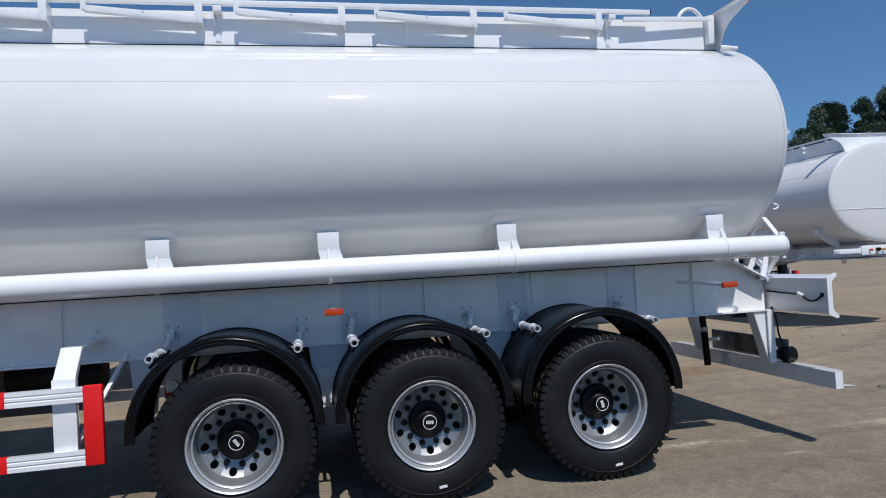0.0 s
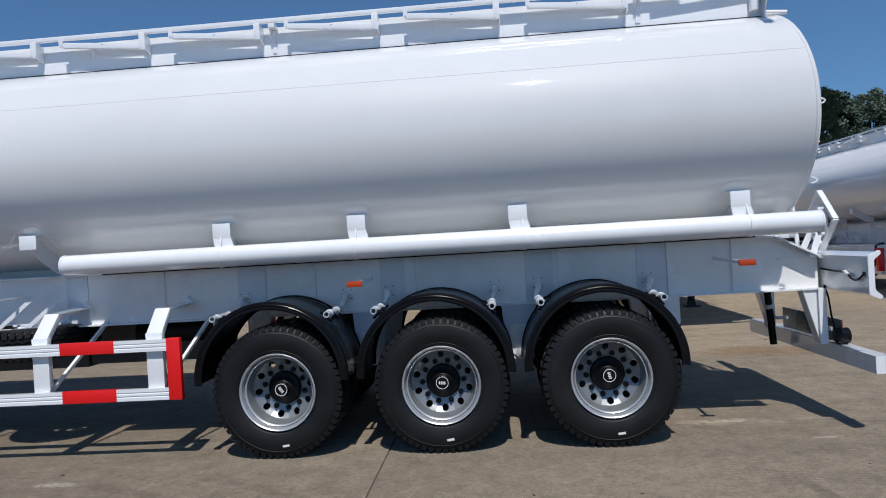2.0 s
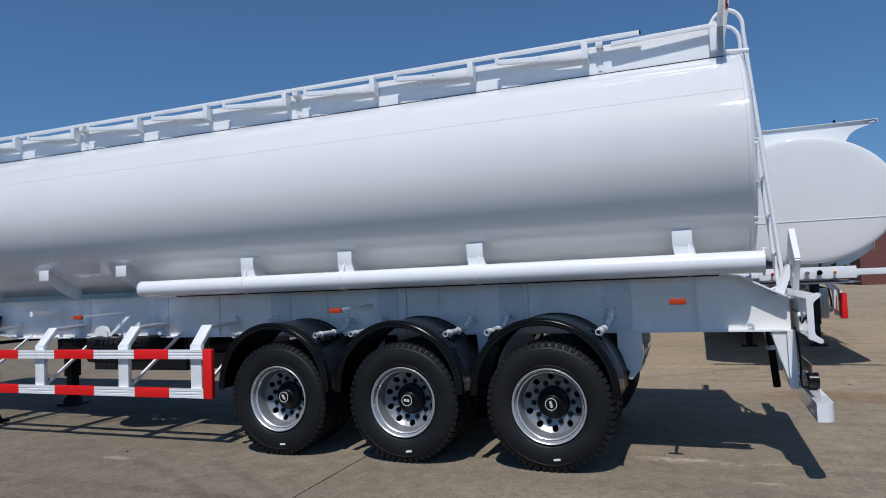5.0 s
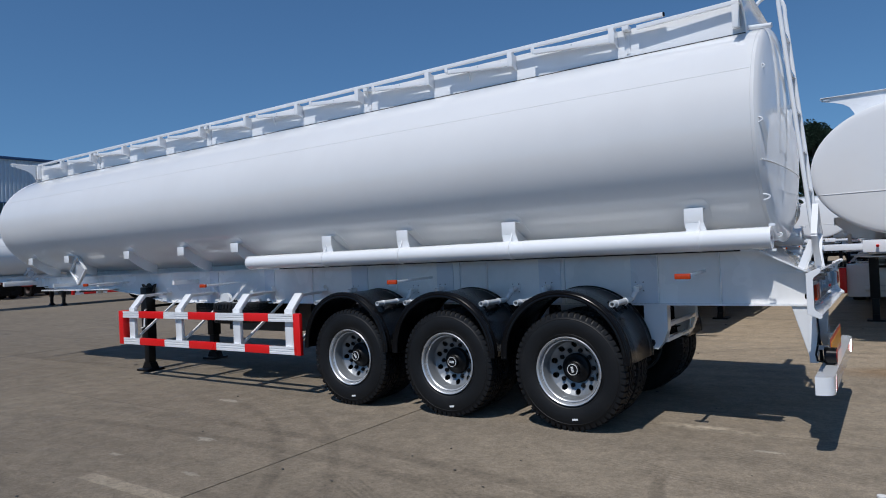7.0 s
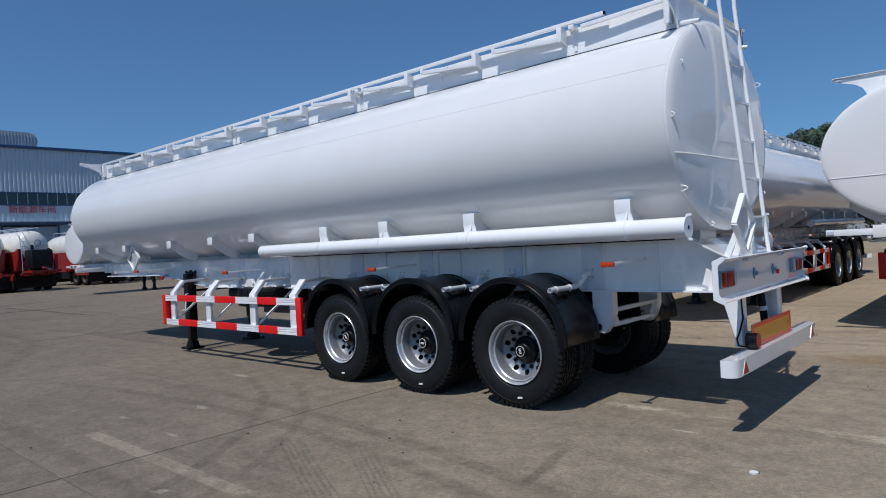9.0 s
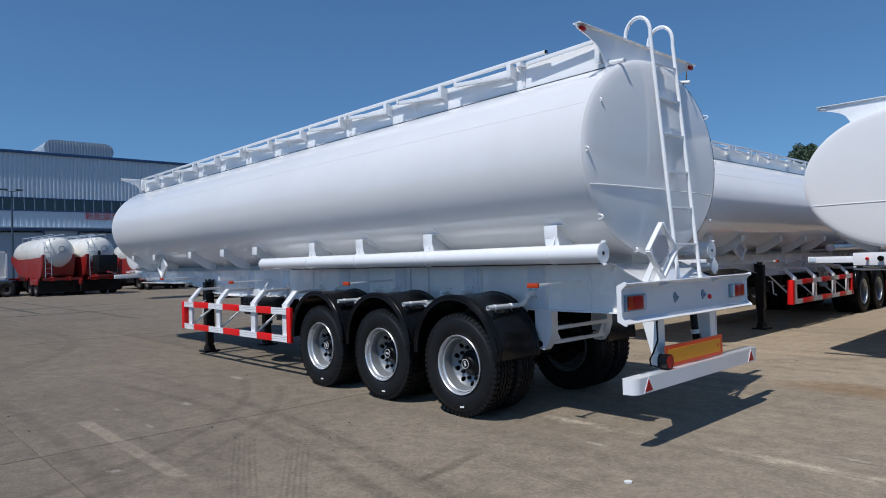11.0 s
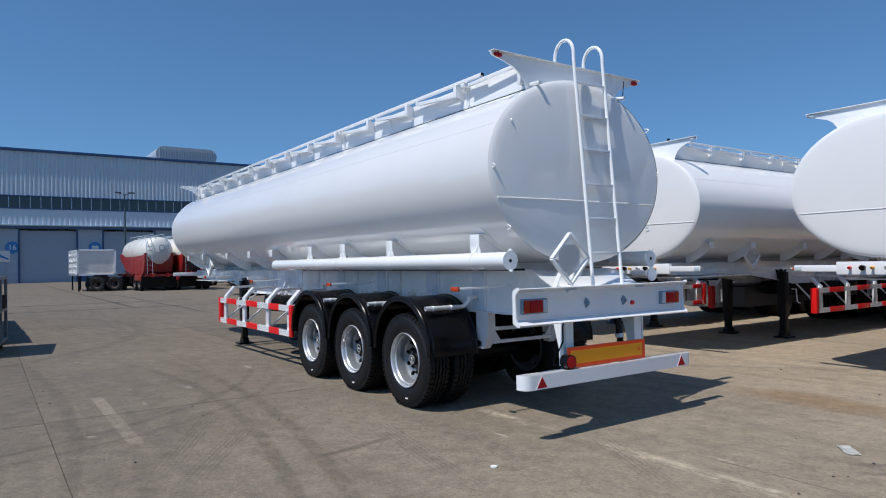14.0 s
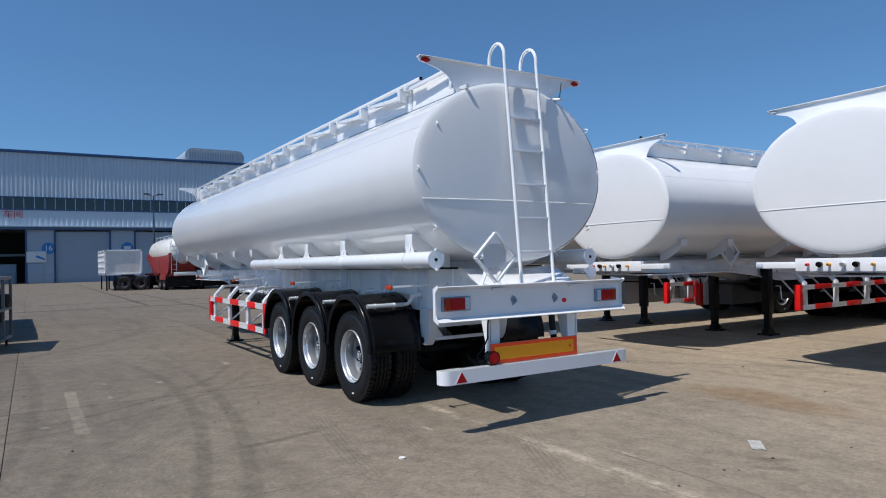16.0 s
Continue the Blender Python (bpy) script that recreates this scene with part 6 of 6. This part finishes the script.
# ---- red and white powder tankers and a box body in the distance ----
def build_powder_tanker(m, engine):
    t = thing("powder_tanker", "cream powder tanker on a red painted frame", "tanker", m, group="red and white tankers")
    bm = bmesh.new()
    prof = [(0.0, 0.02), (0.06, 0.45), (0.16, 0.74), (0.32, 0.95), (0.52, 1.04), (3.2, 1.06), (6.0, 1.06), (7.2, 1.0), (8.0, 0.85), (8.4, 0.6), (8.55, 0.02)]
    lathe(bm, prof, 40)
    bmesh.ops.transform(bm, matrix=Matrix.Translation((0, 0, 2.87)) @ Matrix.Rotation(math.pi / 2, 4, "Z"), verts=bm.verts)
    tank = part("tank", bm, CREAM, t, "cream domed tank")
    bm = bmesh.new()
    prism(bm, [(-0.22, 2.75), (-0.26, 2.1), (-0.55, 1.35), (-1.2, 1.0), (-2.9, 1.0), (-3.4, 1.35), (-3.9, 1.0), (-5.6, 1.0), (-6.4, 1.7), (-8.0, 2.35), (-8.1, 2.8)], -1.0, 1.0, "y", 0.05)
    part("hopper", bm, TRUCK_RED, t, "red hopper skirt")
    bm = bmesh.new()
    for y in (-0.5, 0.5):
        box(bm, -8.6, 0.5, y - 0.06, y + 0.06, 1.0, 1.28)
    for x in (-8.4, -6, -4, -2, 0.3):
        box(bm, x - 0.06, x + 0.06, -1.1, 1.1, 1.05, 1.2)
    part("red_chassis", bm, TRUCK_RED, t)
    for y in (-1.25, 1.2):
        bm = bmesh.new()
        box(bm, -2.2, -0.3, y, y + 0.05, 0.75, 1.15, 0.02)
        part("side_skirt", bm, TRUCK_RED, t)
    # black boxes for undercarriage and the shade beneath the tank, and mud flaps
    for x0, x1, y0, y1, z0, z1 in ((-5.2, -3.9, -0.95, -0.55, 0.52, 1.0), (-5.2, -3.9, 0.55, 0.95, 0.52, 1.0), (-3.3, -0.2, -0.45, 0.45, 0.62, 1.02), (-8.3, -5.8, -0.45, 0.45, 0.62, 1.02)):
        bm = bmesh.new()
        box(bm, x0, x1, y0, y1, z0, z1, 0.03)
        part("locker", bm, BLACK, t)
    for x in (-0.2, -3.15, -7.1):
        bm = bmesh.new()
        box(bm, x - 0.02, x + 0.02, -1.22, 1.22, 0.22, 1.0)
        part("mud_flap", bm, PLASTIC, t)
    for i, x in enumerate((-1.0, -2.35, -6.4)):
        for y, far in ((-1.22, False), (1.22, True)):
            w = part("wheel", WHEEL_DARK, None, t, m=Matrix.Translation((x, y, 0.53)) @ Matrix.Rotation(math.pi if far else 0, 4, "Z"))
            part("tyre", TYRE, None, w)
        bm = bmesh.new()
        rod(bm, (x, -1.1, 0.53), (x, 1.1, 0.53), 0.08, 12)
        part("axle", bm, BLACK, t)
    bm = bmesh.new()
    for y in (-0.35, 0.35):
        tube(bm, [(-0.3, y, 3.86), (-0.3, y, 4.1), (-7.5, y, 4.1), (-7.5, y, 3.8)], 0.025, 6)
        for x in (-2, -4, -6):
            tube(bm, [(x, y, 3.86), (x, y, 4.1)], 0.02, 6)
    part("top_rail", bm, SHUTTER, t)
    for x in (-1.6, -3.6, -5.6):
        bm = bmesh.new()
        rod(bm, (x, 0, 3.88), (x, 0, 4.02), 0.25, 20)
        part("hatch", bm, SHUTTER, tank)
    for y in (-0.92, -0.55):
        bm = bmesh.new()
        tube(bm, [(0.18, y, 1.2), (0.14, y, 2.6), (-0.05, y, 3.4), (-0.5, y, 3.9)], 0.022, 6)
        part("ladder_rail", bm, SHUTTER, t)
    bm = bmesh.new()
    for z in (1.5, 1.85, 2.2, 2.55, 2.9, 3.2):
        rod(bm, (0.15 - max(0, z - 2.6) * 0.25, -0.92, z), (0.15 - max(0, z - 2.6) * 0.25, -0.55, z), 0.016, 6)
    part("ladder_rungs", bm, SHUTTER, t)
    bm = bmesh.new()
    lathe(bm, [(0, 0.16), (0.03, 0.16), (0.03, 0.22), (0, 0.22)], 20, closed=True)
    bmesh.ops.transform(bm, matrix=Matrix.Translation((0.03, 0.12, 3.1)) @ Matrix.Rotation(math.pi / 2, 4, "Z"), verts=bm.verts)
    part("gauge_ring", bm, SHUTTER, tank)
    if engine:
        bm = bmesh.new()
        box(bm, 0.3, 1.3, -0.9, 0.9, 1.2, 1.34)
        box(bm, 0.5, 0.7, 0.8, 0.98, 1.3, 2.3)
        bar(bm, (0.5, 0.85, 1.4), (1.6, -0.4, 1.5), 0.12, 0.12)
        part("engine_bed", bm, TRUCK_RED, t)
        bm = bmesh.new()
        box(bm, 0.3, 1.25, -0.85, 0.45, 1.45, 2.65, 0.12)
        rod(bm, (0.6, -0.5, 2.5), (0.6, -0.5, 2.95), 0.09, 12)
        rod(bm, (0.45, 0.3, 2.1), (0.9, 0.3, 2.1), 0.28, 20)
        box(bm, 0.4, 0.9, -0.6, 0.2, 1.3, 1.8)
        part("compressor", bm, BLACK, t, "black diesel compressor")
    return t


build_powder_tanker(pose(-44.6, 6.5, 0, 0, 0, 3), False)
build_powder_tanker(pose(-44.2, 9.0, 0, 0, 0, 9), True)
build_powder_tanker(pose(-47.5, 14.6, 0, 0, 0, 6), True)
build_powder_tanker(pose(-49.5, 18.6, 0, 0, 0, 5), True)
build_powder_tanker(pose(-51.0, 22.6, 0, 0, 0, 6), False)


def build_box_body():
    t = thing("box_body_trailer", "white ribbed dump box standing on legs and a wheel set", "trailer", pose(-48.8, 1.6, 0))
    bm = bmesh.new()
    box(bm, -5.2, 0, 0, 2.6, 1.2, 3.08, 0.02)
    body = part("dump_box", bm, CREAM, t, smooth=0)
    bm = bmesh.new()
    for y in (0.05, 2.55):
        box(bm, 0, 0.08, y - 0.06, y + 0.06, 1.15, 3.12)
    for z in (1.22, 3.05):
        box(bm, 0, 0.08, 0, 2.6, z - 0.06, z + 0.06)
    for k in range(6):
        box(bm, -5.2 + 0.95 * k, -5.1 + 0.95 * k, -0.06, 0, 1.15, 3.1)
    for z in (1.3, 1.75, 2.2, 2.65, 3.0):
        box(bm, -5.2, 0, -0.05, 0, z - 0.05, z + 0.05)
    part("box_rib", bm, WHITE, body)
    for x in (-4.6, -0.25):
        for y in (0.15, 0.7):
            bm = bmesh.new()
            box(bm, x - 0.05, x + 0.05, y - 0.05, y + 0.05, 0, 1.2)
            part("stand_leg", bm, BLACK, t)
    bm = bmesh.new()
    box(bm, 0.1, 0.5, 0.8, 2.5, 0.62, 0.95, 0.03)
    box(bm, 0.0, 0.4, 1.1, 2.0, 0.95, 1.2, 0.03)
    part("axle_beam", bm, BLACK, t)
    for y in (1.25, 2.4):
        w = part("wheel", WHEEL_DARK, None, t, m=Matrix.Translation((0.75, y, 0.53)) @ Matrix.Rotation(radians(62), 4, "Z"))
        part("tyre", TYRE, None, w)
    for y in (1.0, 2.1):
        w = part("wheel", WHEEL_DARK, None, t, m=Matrix.Translation((0.15, y, 0.53)) @ Matrix.Rotation(radians(62), 4, "Z"))
        part("tyre", TYRE, None, w)


build_box_body()


# ---- wheeled steel rack beside the lane ----
def build_rack():
    t = thing("storage_rack", "grey steel wheeled rack holding loose dark parts", "rack", pose(-10.35, -3.51, 0, 0, 0, -6.5), group="wheeled racks")
    long, deep = 2.03, 1.25
    for x in (0.03, long / 2, long - 0.03):
        for y in (-0.03, -deep + 0.03):
            bm = bmesh.new()
            box(bm, x - 0.028, x + 0.028, y - 0.028, y + 0.028, 0.16, 1.49, 0.004)
            part("rack_post", bm, RACK_SHADED, t)
    for z in (0.20, 0.82, 1.47):
        for y in (-0.03, -deep + 0.03):
            bm = bmesh.new()
            box(bm, 0.0, long, y - 0.024, y + 0.024, z - 0.026, z + 0.026, 0.003)
            part("rack_rail", bm, RACK_SHADED, t)
        for x in (0.03, long - 0.03):
            bm = bmesh.new()
            box(bm, x - 0.024, x + 0.024, -deep + 0.05, -0.05, z - 0.024, z + 0.024, 0.003)
            part("end_rail", bm, RACK_SHADED, t)
    bm = bmesh.new()
    box(bm, 0.0, long, -deep, 0.0, 1.497, 1.512, 0.002)
    part("top_board", bm, RACK_SHADED, t)
    for z in (0.228, 0.848):
        bm = bmesh.new()
        box(bm, 0.06, long - 0.06, -deep + 0.06, -0.06, z, z + 0.006)
        part("shelf", bm, BLACK, t)
    for x in (0.1, long - 0.1):
        for y in (-0.1, -deep + 0.1):
            bm = bmesh.new()
            rod(bm, (x, y - 0.02, 0.07), (x, y + 0.02, 0.07), 0.07, 18)
            box(bm, x - 0.03, x + 0.03, y - 0.035, y + 0.035, 0.08, 0.175)
            part("caster", bm, BLACK, t)
    return t


rack = build_rack()
RACKS = [rack.matrix_basis.copy()]
# further racks, added in line to cast one long shadow over the lane
for x, y, turn in ((-12.98, -3.93, 0), (-15.04, -3.95, 0), (-17.1, -3.99, 0), (-19.16, -4.02, 0)):
    copy_thing(rack, pose(x, y, 0, 0, 0, turn))
    RACKS.append(pose(x, y, 0, 0, 0, turn))
for m in RACKS:
    for x, y, z, lean in ((0.55, -0.50, 1.135, 90), (0.50, -0.62, 0.532, 90), (1.45, -0.62, 0.532, 90)):
        if z > 1:
            spot = m @ Matrix.Translation((x, y, 0.854)) @ Matrix.Rotation(radians(90), 4, "X") @ Matrix.Translation((0, 0.0, 0))
        else:
            spot = m @ Matrix.Translation((x, y, 0.524)) @ Matrix.Rotation(radians(90), 4, "X")
        solid("loose_tyre", TYRE, None, "worn black tyre lying on a rack shelf", "tyre", spot, group="tyres on the racks")


# ---- red-brown shed and trees behind the parked row ----
def build_shed():
    t = thing("shed", "low red-brown sheet metal shed with a gable roof", "shed", pose(11.6, 47, 0), kind="structure")
    bm = bmesh.new()
    prism(bm, [(0, -0.05), (6, -0.05), (6, 3.1), (3, 4.6), (0, 3.1)], 0, 9, "y")
    part("shed_wall", bm, ROOF_RED, t)
    bm = bmesh.new()
    for a, c in (((-0.3, 3.0), (3, 4.7)), ((6.3, 3.0), (3, 4.7))):
        bar(bm, (a[0], 4.5, a[1]), (c[0], 4.5, c[1]), 9.4, 0.06, (0, 0, 1))
    part("shed_roof", bm, ROOF_RED, t)


build_shed()
bm = bmesh.new()
box(bm, -90, 100, 68.0, 68.25, -0.05, 3.2)
box(bm, -90, 100, 67.92, 68.33, 3.2, 3.32)
solid("wall_north", bm, PANEL, "long pale rendered boundary wall behind the trees", "wall", kind="structure", smooth=0)


def tree_meshes(seed, height, spread, low, leaves):
    rng = random.Random(seed)
    trunk = bmesh.new()
    top = Vector((rng.uniform(-0.3, 0.3), rng.uniform(-0.3, 0.3), height * 0.9))
    spine = [Vector((0, 0, 0)).lerp(top, k / 6) + Vector((rng.uniform(-0.15, 0.15), rng.uniform(-0.15, 0.15), 0)) * (k > 0) for k in range(7)]
    for k in range(6):
        rod(trunk, spine[k], spine[k + 1], 0.26 * (1 - k / 7), 9, 0.26 * (1 - (k + 1) / 7))
    clumps = []
    for k in range(110):
        f = rng.random() ** 0.8
        z = low + (height - low) * f
        wide = spread * (math.sin(math.pi * min(1, 0.12 + 0.86 * f)) ** 0.7) * (0.55 + 0.45 * rng.random())
        a = rng.uniform(0, 2 * math.pi)
        base = spine[min(5, int(6 * z / height * 0.85))]
        tip = Vector((base.x + wide * math.cos(a), base.y + wide * math.sin(a), z))
        if k < 22:
            rod(trunk, base + Vector((0, 0, 0.3)), tip, 0.07, 5, 0.015)
        clumps.append((tip, rng.uniform(0.4, 0.9)))
    verts, faces = [], []
    for k in range(leaves):
        c, r = rng.choice(clumps)
        way = Vector((rng.gauss(0, 1), rng.gauss(0, 1), rng.gauss(0, 0.8)))
        p = c + way.normalized() * r * rng.random() ** 0.45
        s = rng.uniform(0.06, 0.15)
        u = Vector((rng.gauss(0, 1), rng.gauss(0, 1), rng.gauss(0, 0.7))).normalized()
        v = u.orthogonal().normalized()
        i = len(verts)
        verts += [p + u * s * 1.25, p + v * s * 0.6, p - u * s, p - v * s * 0.6]
        faces.append((i, i + 1, i + 2, i + 3))
    crown = bpy.data.meshes.new("crown")
    crown.from_pydata([tuple(q) for q in verts], [], faces)
    crown.materials.append(LEAF)
    return finish(trunk, "trunk", BARK, 40), crown


TREES = [tree_meshes(3, 12.5, 3.0, 0.7, 30000), tree_meshes(8, 15.5, 2.9, 0.8, 30000), tree_meshes(14, 19.5, 2.5, 1.0, 30000)]


def plant(kind, x, y, turn, scale):
    t = thing("tree", "leafy green poplar tree behind the yard", "tree", pose(x, y, 0, 0, 0, turn) @ Matrix.Diagonal((scale, scale, scale, 1)), group="trees behind the yard")
    part("trunk", TREES[kind][0], None, t)
    part("crown", TREES[kind][1], None, t)


rng = random.Random(21)
x = -46.0
CANOPY = ((-60, 8.5), (-22, 8.5), (-17, 10.9), (-14.7, 10.7), (-12, 9.9), (-9.8, 9.7), (-6.4, 10.6), (-4, 11.8), (-2.6, 11.6), (2, 9.5), (15, 8.5), (21, 8.0), (23, 9.5), (24.5, 13.0), (26.7, 14.2), (36, 14.4),
          (39.5, 11.5), (41, 13.2), (43, 11.5), (45, 10.5), (47, 12.2), (49, 15.3), (51.3, 14.4), (54, 16.2), (59.6, 17.8), (64, 18.3), (90, 19.0))


def canopy(x):
    for (a, p), (c, q) in zip(CANOPY, CANOPY[1:]):
        if a <= x <= c:
            return p + (q - p) * (x - a) / (c - a)
    return 10.0


while x < 86:
    tall = canopy(x)
    kind = 0 if tall < 13 else (1 if tall < 16 else 2)
    plant(kind, x, 60 + rng.uniform(-2.5, 3.5), rng.uniform(0, 360), tall / (12.9, 15.9, 19.9)[kind] * rng.uniform(0.95, 1.04))
    x += rng.uniform(1.6, 2.4) if x > 20 else rng.uniform(2.0, 3.0)


# ---- small things on the ground ----
bm = bmesh.new()
grid = [[bm.verts.new((-0.14 + 0.07 * i, -0.052 + 0.035 * j, 0.004 + 0.007 * abs(math.sin(2.1 * i + 1.3 * j)))) for j in range(4)] for i in range(5)]
for p, q in zip(grid, grid[1:]):
    for j in range(3):
        bm.faces.new((p[j], q[j], q[j + 1], p[j + 1]))
bmesh.ops.solidify(bm, geom=bm.faces[:], thickness=0.0015)
solid("paper_scrap", bm, PAPER, "crumpled white paper scrap on the concrete", "litter", pose(3.79, 2.03, 0.0, 0, 0, -48), smooth=0)
bm = bmesh.new()
rod(bm, (0, 0, 0), (0, 0, 0.010), 0.029, 16)
solid("round_lid", bm, PAPER, "small white plastic lid on the ground", "litter", pose(2.32, -0.575, 0.0))
bm = bmesh.new()
r = random.Random(77)
for k in range(240):
    x, y, s = r.uniform(-9, 8), r.uniform(-4.5, 9), r.uniform(0.004, 0.013)
    bmesh.ops.create_icosphere(bm, subdivisions=1, radius=1, matrix=Matrix.Translation((x, y, s * 0.4)) @ Matrix.Diagonal((s * r.uniform(0.8, 1.8), s, s * 0.6, 1)))
solid("pebbles", bm, JOINT, "small dark stones scattered over the concrete", "gravel", kind="stuff", smooth=0)

# ---- the nearer slabs of the yard, with open joints ----
bm = bmesh.new()
box(bm, -2.9965, 2.9965, -1.9715, 1.9715, -0.011, 0.0, 0.002)
SLAB = finish(bm, "slab", CONCRETE, 0)
rng = random.Random(9)
ROWS = [-11.28, -7.33, -3.38, 0.57, 4.14, 8.09, 12.04, 15.99, 19.94, 23.89, 27.84]
for i in range(-3, 2):
    for lo, hi in zip(ROWS, ROWS[1:]):
        part("slab", SLAB, None, ground, m=pose(-1.77 + 12.0 * i + 6.0, (lo + hi) / 2, rng.uniform(-0.001, 0.0)) @ Matrix.Diagonal((2, (hi - lo) / 3.95, 1, 1)))
